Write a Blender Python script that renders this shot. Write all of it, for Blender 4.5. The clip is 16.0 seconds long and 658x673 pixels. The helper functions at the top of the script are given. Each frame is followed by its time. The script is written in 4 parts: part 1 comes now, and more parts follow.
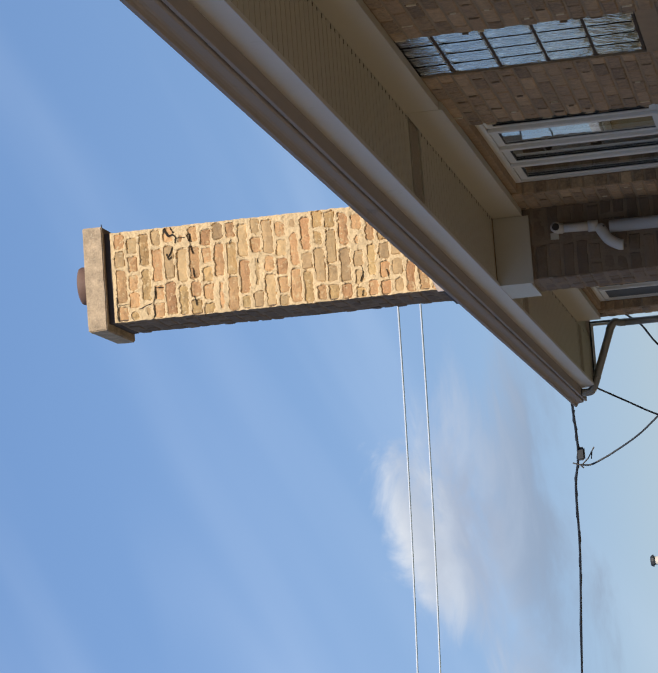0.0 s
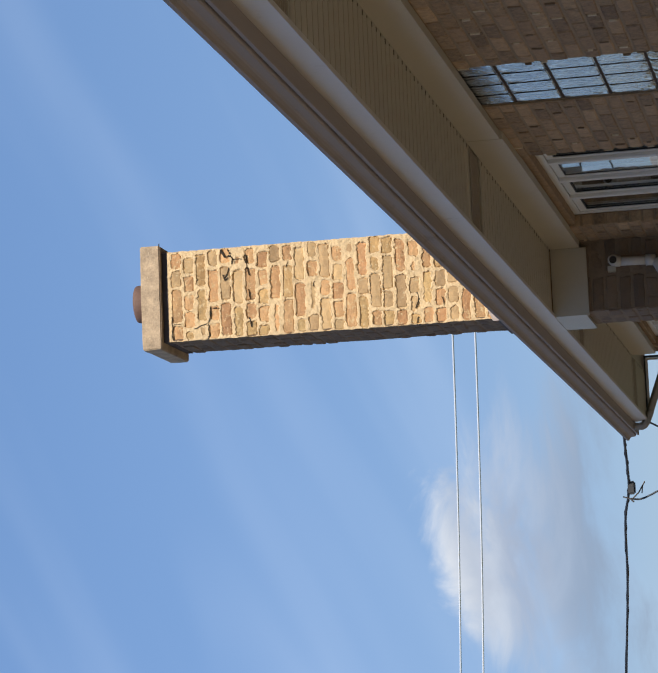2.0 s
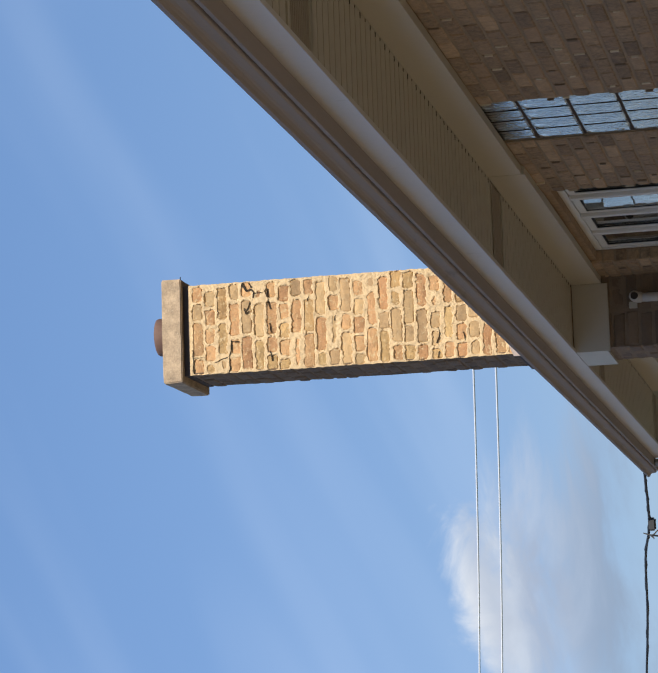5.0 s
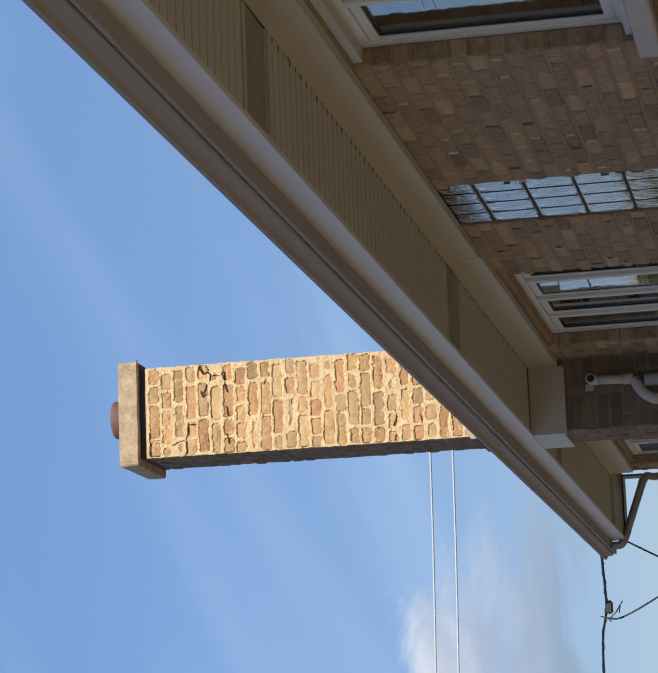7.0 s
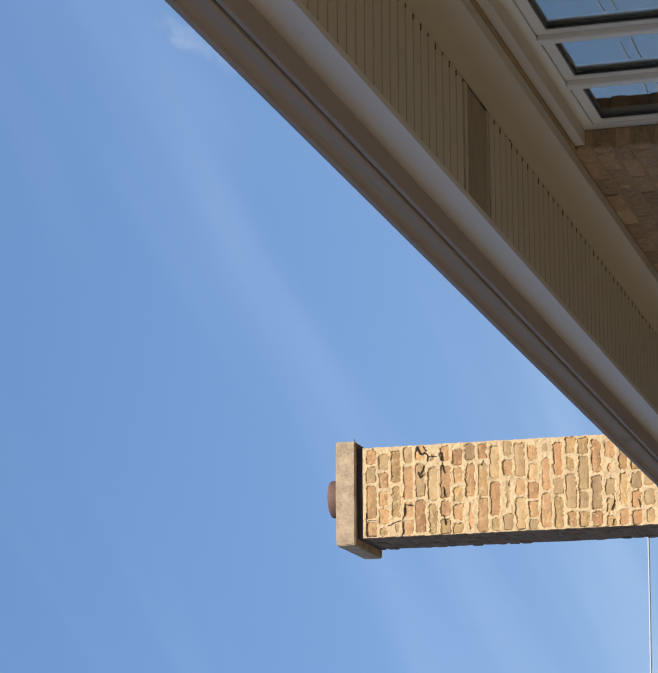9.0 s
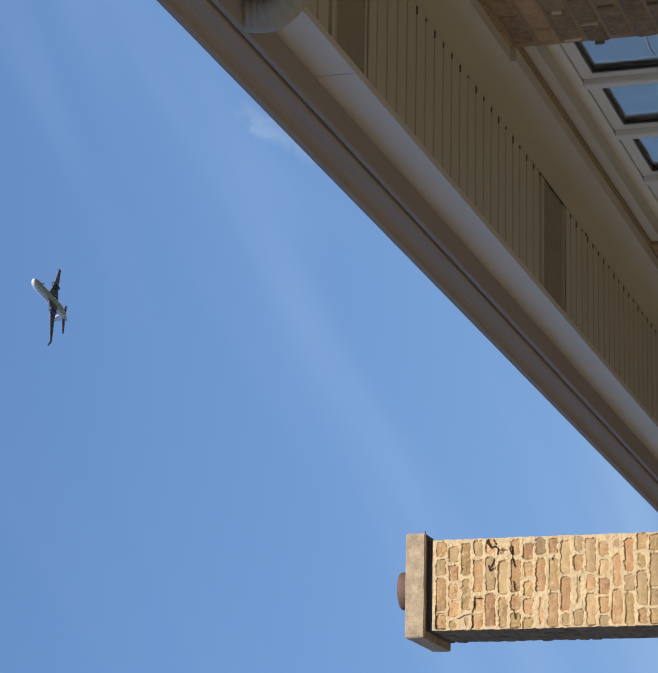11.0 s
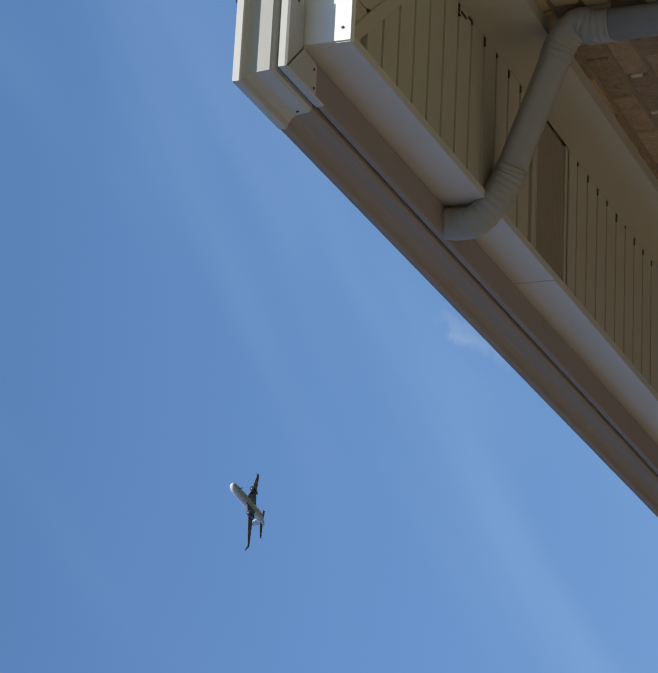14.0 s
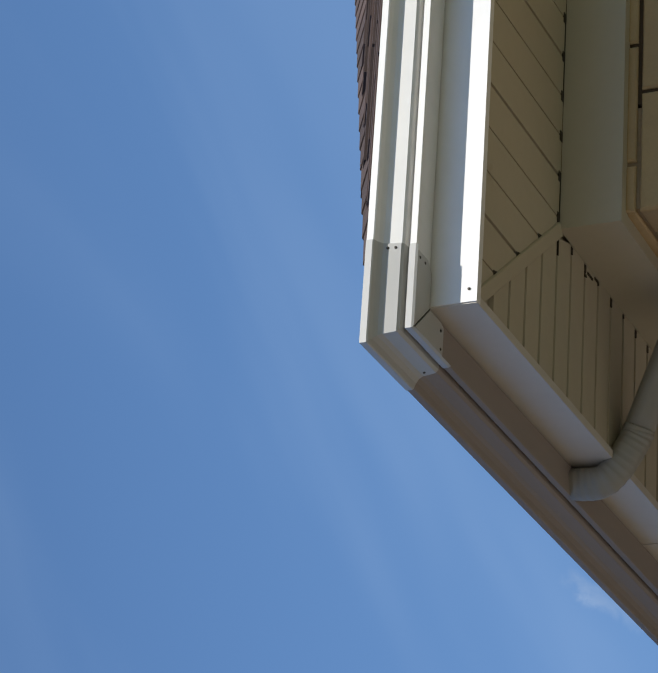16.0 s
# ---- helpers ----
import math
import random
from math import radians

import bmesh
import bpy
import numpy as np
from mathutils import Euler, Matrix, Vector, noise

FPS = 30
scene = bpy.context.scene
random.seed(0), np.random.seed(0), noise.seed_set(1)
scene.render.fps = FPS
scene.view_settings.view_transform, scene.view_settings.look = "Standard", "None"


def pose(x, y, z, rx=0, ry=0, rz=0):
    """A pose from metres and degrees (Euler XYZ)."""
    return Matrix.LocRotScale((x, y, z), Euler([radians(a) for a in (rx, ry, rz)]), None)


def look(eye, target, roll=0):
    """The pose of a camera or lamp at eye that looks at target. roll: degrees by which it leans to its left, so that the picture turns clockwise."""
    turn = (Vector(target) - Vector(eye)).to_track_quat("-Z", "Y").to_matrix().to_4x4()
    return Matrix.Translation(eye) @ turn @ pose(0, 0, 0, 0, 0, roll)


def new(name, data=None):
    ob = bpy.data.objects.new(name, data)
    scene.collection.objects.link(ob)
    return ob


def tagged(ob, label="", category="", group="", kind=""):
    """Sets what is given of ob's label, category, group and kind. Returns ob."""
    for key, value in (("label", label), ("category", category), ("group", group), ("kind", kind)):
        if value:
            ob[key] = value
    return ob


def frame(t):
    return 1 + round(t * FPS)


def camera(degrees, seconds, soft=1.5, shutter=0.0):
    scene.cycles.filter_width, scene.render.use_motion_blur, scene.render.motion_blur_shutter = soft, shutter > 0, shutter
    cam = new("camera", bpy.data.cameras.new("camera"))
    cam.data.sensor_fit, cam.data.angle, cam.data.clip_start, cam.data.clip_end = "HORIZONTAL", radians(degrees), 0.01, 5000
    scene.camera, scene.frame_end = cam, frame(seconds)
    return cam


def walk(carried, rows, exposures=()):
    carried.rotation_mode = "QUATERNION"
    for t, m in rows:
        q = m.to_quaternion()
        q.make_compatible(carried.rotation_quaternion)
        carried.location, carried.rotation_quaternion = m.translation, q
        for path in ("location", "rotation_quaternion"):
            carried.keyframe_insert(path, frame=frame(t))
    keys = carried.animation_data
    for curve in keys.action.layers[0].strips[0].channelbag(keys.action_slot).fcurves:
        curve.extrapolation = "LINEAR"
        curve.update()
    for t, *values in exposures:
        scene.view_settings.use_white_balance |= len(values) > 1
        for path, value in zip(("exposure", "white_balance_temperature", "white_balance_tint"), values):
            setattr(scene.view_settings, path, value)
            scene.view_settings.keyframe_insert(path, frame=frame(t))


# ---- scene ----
# camera: it stands in one spot beside the house and turns
EYE = Vector((0.0, 0.0, 1.6))
TURNS = [  # seconds, heading from +y towards +x, elevation, roll
    (0, 7.919, 10.683, -95.799),
    (0.5, 8.132, 10.724, -95.266),
    (1, 8.168, 10.813, -94.746),
    (1.5, 8.293, 11.229, -94.481),
    (2, 8.589, 11.832, -94.141),
    (2.5, 8.676, 12.360, -93.865),
    (3, 8.556, 12.650, -93.717),
    (5.5, 9.679, 12.052, -94.111),
    (6, 9.912, 11.802, -94.287),
    (6.5, 10.356, 11.489, -94.320),
    (7, 11.204, 11.150, -94.329),
    (7.5, 12.298, 11.415, -94.193),
    (8, 13.083, 12.579, -94.106),
    (8.5, 13.346, 14.287, -94.097),
    (9, 13.411, 15.865, -94.043),
    (11.5, 16.460, 17.994, -93.375),
    (12, 17.542, 18.944, -93.434),
    (12.5, 18.751, 19.653, -94.217),
    (13, 19.495, 20.304, -94.150),
    (13.5, 19.967, 20.919, -94.355),
    (14, 20.795, 21.411, -94.871),
    (14.5, 21.838, 21.677, -95.101),
    (15, 22.797, 21.914, -95.311),
    (15.5, 24.434, 22.504, -95.997),
    (16, 27.360, 23.597, -97.488),
]


def toward(h, e):
    h, e = radians(h), radians(e)
    return Vector((math.sin(h) * math.cos(e), math.cos(h) * math.cos(e), math.sin(e)))


cam = camera(14.559, 16.0, soft=1.5)
walk(cam, [(t, look(EYE, EYE + toward(h, e), r)) for t, h, e, r in TURNS],
     exposures=[(0, 0.15, 6720, 11), (9, 0.22, 6680, 10), (12, 0.07, 6300, 8), (16, 0.02, 6250, 7)])

# ---- light: clear sky, thin high cloud, low sun behind the camera's right shoulder
SUN_EL, SUN_AZ = 39.5, 162.0  # azimuth from +y towards +x
sun = new("sun", bpy.data.lights.new("sun", "SUN"))
sun.data.energy, sun.data.angle, sun.data.color = 4.9, radians(0.55), (1.0, 0.93, 0.83)
sun.matrix_world = look((0, 0, 60), Vector((0, 0, 60)) - toward(SUN_AZ, SUN_EL))


class Nodes:
    """A thin wrapper round a node tree."""

    def __init__(self, tree):
        self.tree = tree

    def add(self, kind, **values):
        n = self.tree.nodes.new(kind)
        for k, v in values.items():
            if k in n.inputs:
                n.inputs[k].default_value = v
            else:
                setattr(n, k, v)
        return n

    def wire(self, a, b):
        self.tree.links.new(a, b)

    def math(self, op, a, b=None, clamp=False):
        n = self.tree.nodes.new("ShaderNodeMath")
        n.operation, n.use_clamp = op, clamp
        for i, v in enumerate((a, b)):
            if v is None:
                continue
            if isinstance(v, (int, float)):
                n.inputs[i].default_value = v
            else:
                self.wire(v, n.inputs[i])
        return n.outputs[0]

    def mix(self, fac, a, b, blend="MIX"):
        n = self.tree.nodes.new("ShaderNodeMix")
        n.data_type, n.blend_type = "RGBA", blend
        for sock, v in ((n.inputs[0], fac), (n.inputs[6], a), (n.inputs[7], b)):
            if isinstance(v, (int, float)):
                sock.default_value = v
            elif isinstance(v, tuple):
                sock.default_value = (*v[:3], 1)
            else:
                self.wire(v, sock)
        return n.outputs[2]

    def ramp(self, fac, lo, hi, a=0.0, b=1.0):
        n = self.tree.nodes.new("ShaderNodeMapRange")
        n.interpolation_type = "SMOOTHSTEP"
        for i, v in enumerate((lo, hi, a, b)):
            n.inputs[i + 1].default_value = v
        self.wire(fac, n.inputs[0])
        return n.outputs[0]

    def noise(self, vec, scale, detail=4.0, rough=0.55, distort=0.0):
        n = self.tree.nodes.new("ShaderNodeTexNoise")
        n.inputs["Scale"].default_value, n.inputs["Detail"].default_value = scale, detail
        n.inputs["Roughness"].default_value, n.inputs["Distortion"].default_value = rough, distort
        if vec is not None:
            self.wire(vec, n.inputs["Vector"])
        return n.outputs["Fac"]


world = bpy.data.worlds.new("sky")
scene.world = world
world.use_nodes = True
wt = world.node_tree
wt.nodes.clear()
w = Nodes(wt)
sky = w.add("ShaderNodeTexSky", sky_type="NISHITA", sun_disc=False, sun_elevation=radians(SUN_EL), sun_rotation=radians(SUN_AZ),
            air_density=1.0, dust_density=0.15, ozone_density=3.2)
direction = w.add("ShaderNodeTexCoord").outputs["Generated"]


def sky_axes(h, e, turn):
    """Sky coordinates round the direction (h, e): across, along and the cosine of the angle from it."""
    f = toward(h, e)
    r = Vector((math.cos(radians(h)), -math.sin(radians(h)), 0))
    u = r.cross(f)
    c, s = math.cos(radians(turn)), math.sin(radians(turn))
    out = []
    for axis in (r * c + u * s, u * c - r * s, f):
        n = w.add("ShaderNodeVectorMath", operation="DOT_PRODUCT")
        n.inputs[1].default_value = axis
        w.wire(direction, n.inputs[0])
        out.append(n.outputs["Value"])
    return out


# cirrus: long slanting wisps over the whole sky
a, b, c = sky_axes(12, 18, 24)
stretch = w.add("ShaderNodeCombineXYZ")
w.wire(w.math("MULTIPLY", a, 2.2), stretch.inputs[0])
w.wire(w.math("MULTIPLY", b, 11.0), stretch.inputs[1])
w.wire(w.math("MULTIPLY", c, 2.2), stretch.inputs[2])
wisps = w.ramp(w.noise(stretch.outputs[0], 1.15, 3.0, 0.5, 0.45), 0.40, 0.80, 0.0, 0.40)
blue = w.mix(1.0, sky.outputs[0], (0.875, 0.985, 1.10), "MULTIPLY")
rise = w.add("ShaderNodeSeparateXYZ")
w.wire(direction, rise.inputs[0])
clear = w.add("ShaderNodeCombineXYZ")
for i, low in enumerate((0.58, 0.52, 0.555)):  # little haze towards the horizon
    w.wire(w.ramp(rise.outputs[2], 0.0, 0.5, low, 1.08), clear.inputs[i])
blue = w.mix(1.0, blue, clear.outputs[0], "MULTIPLY")
wisps = w.math("MULTIPLY", wisps, w.ramp(rise.outputs[2], 0.20, 0.42, 1.0, 0.22))
col = w.mix(wisps, blue, (5.0, 6.2, 8.0))


def cumulus(col, h, e, turn, wide, high, scale, dense, seed, shade=(3.8, 4.4, 5.4), bright=(6.4, 6.8, 7.3), streak=1.0):
    a, b, c = sky_axes(h, e, turn)
    a1, b1 = w.math("DIVIDE", a, wide), w.math("DIVIDE", b, high)
    away = w.math("SQRT", w.math("ADD", w.math("MULTIPLY", a1, a1), w.math("MULTIPLY", b1, b1)))
    shape = w.add("ShaderNodeCombineXYZ")
    w.wire(w.math("ADD", w.math("MULTIPLY", a, streak), seed), shape.inputs[0])
    w.wire(w.math("MULTIPLY", b, 1.15), shape.inputs[1])
    puff = w.noise(shape.outputs[0], scale, 7.0, 0.58, 0.5)
    body = w.math("ADD", w.math("MULTIPLY", away, -0.62), w.math("MULTIPLY", puff, 1.5))
    front = w.ramp(c, 0.9, 0.95)
    cover = w.math("MULTIPLY", w.math("MULTIPLY", w.ramp(body, 0.18, 0.66), front), dense)
    lit = w.ramp(w.math("ADD", b1, w.math("MULTIPLY", puff, 1.2)), 0.25, 1.25)
    return w.mix(cover, col, w.mix(lit, shade, bright))


col = cumulus(col, 2.7, 6.9, 4, 0.105, 0.036, 34.0, 0.62, 7.7, (2.05, 2.5, 3.35), (4.3, 4.8, 5.7), 0.35)
col = cumulus(col, 3.3, 8.3, 8, 0.060, 0.020, 34.0, 0.78, 11.3, (2.9, 3.45, 4.5), (5.3, 5.8, 6.5), 0.6)
col = cumulus(col, 3.45, 9.28, 12, 0.046, 0.0155, 28.0, 0.92, 3.1)
col = cumulus(col, 20.4, 18.2, 55, 0.022, 0.007, 50.0, 0.21, 5.0)
back = w.add("ShaderNodeBackground", Strength=0.118)
w.wire(col, back.inputs["Color"])
w.wire(back.outputs[0], w.add("ShaderNodeOutputWorld").inputs["Surface"])


# ---- materials
def material(name, colour, rough=0.6, spread=0.25, grain=60.0, patch=4.0, bump=0.2, depth=0.003, metal=0.0, tint=None, piece=0.0,
             dirt=None, dirt_at=0.6, stretch=(1, 1, 1)):
    """A worn surface: patches and grain in the colour and relief; tint and piece vary it from object to object, dirt lies in patches."""
    m = bpy.data.materials.new(name)
    m.use_nodes = True
    t = Nodes(m.node_tree)
    m.node_tree.nodes.clear()
    pos = t.add("ShaderNodeTexCoord").outputs["Object"]
    info = t.add("ShaderNodeObjectInfo")
    mapping = t.add("ShaderNodeMapping")
    mapping.inputs["Scale"].default_value = stretch
    move = t.add("ShaderNodeVectorMath", operation="ADD")
    t.wire(pos, move.inputs[0])
    shift = t.math("MULTIPLY", info.outputs["Random"], 40.0 if piece else 0.0)
    t.wire(shift, move.inputs[1])
    t.wire(move.outputs[0], mapping.inputs[0])
    p = mapping.outputs[0]
    big, fine = t.noise(p, patch, 4.0), t.noise(p, grain, 5.0, 0.65)
    value = t.math("ADD", t.math("MULTIPLY", t.math("SUBTRACT", big, 0.5), spread * 2), t.math("MULTIPLY", t.math("SUBTRACT", fine, 0.5), spread * 1.6))
    base = colour
    if tint:
        base = t.mix(info.outputs["Random"], colour, tint)
        sep = t.math("FRACT", t.math("MULTIPLY", info.outputs["Random"], 7.31))
        value = t.math("ADD", value, t.math("MULTIPLY", t.math("SUBTRACT", sep, 0.5), piece))
    factor = t.math("ADD", value, 1.0)
    gray = t.add("ShaderNodeCombineXYZ")
    for i in range(3):
        t.wire(factor, gray.inputs[i])
    col = t.mix(1.0, base, gray.outputs[0], "MULTIPLY")
    if dirt:
        spot = t.ramp(t.noise(p, patch * 2.7, 6.0, 0.7), dirt_at, dirt_at + 0.12)
        col = t.mix(spot, col, dirt)
    s = t.add("ShaderNodeBsdfPrincipled", Roughness=rough, Metallic=metal)
    t.wire(col, s.inputs["Base Color"])
    t.wire(t.math("ADD", t.math("MULTIPLY", t.math("SUBTRACT", big, 0.5), 0.3), rough, True), s.inputs["Roughness"])
    bm = t.add("ShaderNodeBump", Strength=bump, Distance=depth)
    t.wire(t.math("ADD", fine, t.math("MULTIPLY", big, 0.6)), bm.inputs["Height"])
    t.wire(bm.outputs[0], s.inputs["Normal"])
    t.wire(s.outputs[0], t.add("ShaderNodeOutputMaterial").inputs["Surface"])
    return m


def glass(name, colour=(1, 1, 1), rough=0.0, waves=0.0, scale=20.0, ior=1.5):
    m = bpy.data.materials.new(name)
    m.use_nodes = True
    t = Nodes(m.node_tree)
    m.node_tree.nodes.clear()
    s = t.add("ShaderNodeBsdfPrincipled", Roughness=rough, IOR=ior)
    s.inputs["Base Color"].default_value = (*colour, 1)
    s.inputs["Transmission Weight"].default_value = 1.0
    pos = t.add("ShaderNodeTexCoord").outputs["Object"]
    bm = t.add("ShaderNodeBump", Strength=1.0, Distance=waves)
    t.wire(t.noise(pos, scale, 2.0), bm.inputs["Height"])
    t.wire(bm.outputs[0], s.inputs["Normal"])
    t.wire(s.outputs[0], t.add("ShaderNodeOutputMaterial").inputs["Surface"])
    return m


CHIM_BRICK = material("old_chimney_brick", (0.50, 0.295, 0.135), 0.9, 0.42, 70, 16, 1.0, 0.008, tint=(0.44, 0.232, 0.105), piece=0.4, dirt=(0.56, 0.41, 0.22), dirt_at=0.53)
CHIM_PALE = material("yellow_chimney_brick", (0.50, 0.335, 0.145), 0.9, 0.42, 70, 16, 1.0, 0.008, tint=(0.44, 0.265, 0.11), piece=0.4, dirt=(0.57, 0.43, 0.24), dirt_at=0.53)
CHIM_OLIVE = material("grey_olive_chimney_brick", (0.46, 0.31, 0.15), 0.9, 0.42, 80, 18, 0.8, 0.005, tint=(0.385, 0.25, 0.125), piece=0.4, dirt=(0.50, 0.40, 0.24), dirt_at=0.56)
# Darker copies of the chimney's brick and mortar, with the shade in the colour.
CHIM_SHADED = material("shaded_brown_brick", (0.185, 0.125, 0.075), 0.9, 0.3, 110, 14, 0.8, 0.005, tint=(0.145, 0.098, 0.063), piece=0.3)
SHADED_MORTAR = material("shaded_mortar", (0.20, 0.14, 0.088), 0.95, 0.3, 120, 8, 0.8, 0.004)
CHIM_MORTAR = material("cream_lime_mortar", (0.605, 0.445, 0.25), 0.95, 0.34, 120, 14, 1.0, 0.005, dirt=(0.43, 0.33, 0.20), dirt_at=0.60)
CONCRETE = material("weathered_concrete", (0.40, 0.30, 0.195), 0.9, 0.7, 90, 13, 0.8, 0.005, dirt=(0.58, 0.47, 0.33), dirt_at=0.60)
CLAY = material("clay_flue_tile", (0.13, 0.075, 0.055), 0.7, 0.3, 60, 9, 0.3)
CRACK = material("open_joint", (0.035, 0.026, 0.018), 1.0, 0.3)
WALL_BRICK = material("brown_common_brick", (0.335, 0.222, 0.122), 0.9, 0.6, 80, 30, 0.8, 0.005, tint=(0.24, 0.155, 0.087), piece=0.55, dirt=(0.45, 0.345, 0.215), dirt_at=0.62)
WALL_MORTAR = material("grey_brown_mortar", (0.27, 0.19, 0.112), 0.95, 0.3, 120, 8, 0.8, 0.004)
FACE_BRICK = material("tan_face_brick", (0.42, 0.30, 0.155), 0.8, 0.16, 150, 9, 0.4, 0.002, tint=(0.38, 0.265, 0.14), piece=0.22)
FACE_MORTAR = material("dark_brown_mortar", (0.055, 0.033, 0.016), 0.95, 0.3, 120, 8, 0.7)
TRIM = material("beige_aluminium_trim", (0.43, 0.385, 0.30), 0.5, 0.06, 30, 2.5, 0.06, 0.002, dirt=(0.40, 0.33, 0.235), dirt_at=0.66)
SOFFIT = material("beige_ribbed_soffit", (0.42, 0.365, 0.27), 0.55, 0.07, 30, 2.5, 0.06, 0.002, dirt=(0.37, 0.30, 0.21), dirt_at=0.66)
VENT = material("brown_soffit_vent", (0.27, 0.215, 0.15), 0.7, 0.2, 160, 6, 0.5)
# South gutter paled for the sun; west gutter browner and darkened for shade.
GUTTER_SUNLIT = material("pale_sunlit_gutter", (0.68, 0.66, 0.63), 0.42, 0.06, 25, 3, 0.05, 0.002)
GUTTER_SHADED = material("brown_shaded_gutter", (0.265, 0.219, 0.189), 0.85, 0.06, 25, 3, 0.05, 0.002, dirt=(0.205, 0.168, 0.142), dirt_at=0.60, stretch=(1, 0.25, 1))
STRIP = material("grey_corner_strip", (0.43, 0.415, 0.39), 0.4, 0.06, 25, 3, 0.05)
# Shaded copy of the white fascia metal, darkened in its base colour.
FASCIA_SHADED = material("shaded_fascia_metal", (0.52, 0.475, 0.425), 0.55, 0.07, 25, 3, 0.05, 0.002, dirt=(0.45, 0.40, 0.345), dirt_at=0.62)
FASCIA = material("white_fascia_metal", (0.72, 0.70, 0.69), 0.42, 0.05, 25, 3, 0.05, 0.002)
SPOUT = material("painted_downspout", (0.265, 0.24, 0.20), 0.45, 0.1, 40, 5, 0.1, 0.002, dirt=(0.27, 0.235, 0.19), dirt_at=0.58)
SCREW = material("dark_screw", (0.08, 0.07, 0.06), 0.5, 0.1, metal=0.6)
FRAME = material("almond_window_frame", (0.60, 0.58, 0.53), 0.45, 0.06, 30, 3, 0.05)
STONE = material("limestone_sill", (0.42, 0.39, 0.35), 0.85, 0.2, 90, 8, 0.4)
GASKET = material("black_gasket", (0.02, 0.02, 0.02), 0.6, 0.1)
PANE = glass("window_glass", (0.93, 0.97, 0.96), 0.0, 0.00018, 2.0, 1.65)
BLOCK = glass("wavy_block_glass", (0.90, 0.95, 0.94), 0.02, 0.004, 15.0, 2.1)
SCREEN = material("insect_screen", (0.045, 0.05, 0.05), 0.7, 0.15, 200, 6, 0.2)
CURTAIN = material("drawn_curtain", (0.30, 0.30, 0.28), 0.9, 0.15, 40, 4, 0.2)
VOID = material("shadowed_joint", (0.17, 0.115, 0.068), 1.0, 0.4, 120, 12, 0.5)
SMEAR = material("pale_mortar_smear", (0.52, 0.42, 0.28), 0.95, 0.4, 120, 9, 0.8)
ROOM = material("room_plaster", (0.34, 0.31, 0.27), 0.9, 0.1)
SHINGLE = material("brown_asphalt_shingle", (0.085, 0.055, 0.045), 0.95, 0.4, 240, 12, 0.8, tint=(0.055, 0.038, 0.034), piece=0.5)
PVC = material("white_plastic_pipe", (0.50, 0.455, 0.39), 0.4, 0.08, 30, 5, 0.05, dirt=(0.40, 0.35, 0.29), dirt_at=0.62)
FLASH = material("dull_lead_flashing", (0.30, 0.25, 0.22), 0.5, 0.3, 40, 6, 0.3, metal=0.5)
TAR_AND_SHADE = material("roofing_cement_and_shade", (0.05, 0.035, 0.03), 0.8, 0.3, 60, 9, 0.6)
CABLE = material("black_cable", (0.02, 0.022, 0.025), 0.6, 0.2)
BRIGHT_WIRE = material("bright_aluminium_wire", (0.66, 0.69, 0.72), 0.5, 0.1)
LAWN = material("lawn", (0.055, 0.08, 0.028), 0.95, 0.5, 9, 0.4, 0.5, 0.03)
PAVING = material("concrete_drive", (0.32, 0.28, 0.225), 0.9, 0.2, 30, 1.2, 0.3)
LEAF = material("leaves", (0.07, 0.11, 0.03), 0.7, 0.5, 6, 1.5, 0.1)
BARK = material("bark", (0.13, 0.10, 0.07), 0.95, 0.4, 20, 5, 0.8, 0.02)
PLANE_BODY = material("grey_white_aircraft_paint", (0.64, 0.60, 0.68), 0.35, 0.05, 2, 0.3, 0.0)
PLANE_WING = material("grey_aircraft_wing", (0.17, 0.165, 0.26), 0.4, 0.1, 2, 0.3, 0.0)
PLANE_DARK = material("dark_nacelle", (0.035, 0.045, 0.075), 0.4, 0.1, 2, 0.3, 0.0)


# ---- mesh helpers
def mesh_of(verts, faces, name="mesh"):
    me = bpy.data.meshes.new(name)
    me.from_pydata([tuple(v) for v in verts], [], faces)
    me.validate()
    me.update()
    return me


def merged(*pieces):
    verts, faces = [], []
    for vs, fs in pieces:
        k = len(verts)
        verts += [tuple(v) for v in vs]
        faces += [tuple(i + k for i in f) for f in fs]
    return verts, faces


def box(x0, x1, y0, y1, z0, z1):
    v = [(x, y, z) for x in (x0, x1) for y in (y0, y1) for z in (z0, z1)]
    return v, [(0, 1, 3, 2), (4, 6, 7, 5), (0, 4, 5, 1), (2, 3, 7, 6), (0, 2, 6, 4), (1, 5, 7, 3)]


def ring_sweep(rings, closed=True, ends=True):
    """Joins rings of equally many points into a skin."""
    n = len(rings[0])
    verts = [p for r in rings for p in r]
    faces = []
    for i in range(len(rings) - 1):
        for j in range(n if closed else n - 1):
            k = (j + 1) % n
            faces.append((i * n + j, i * n + k, (i + 1) * n + k, (i + 1) * n + j))
    if ends:
        faces += [tuple(reversed(range(n))), tuple(range((len(rings) - 1) * n, len(rings) * n))]
    return verts, faces


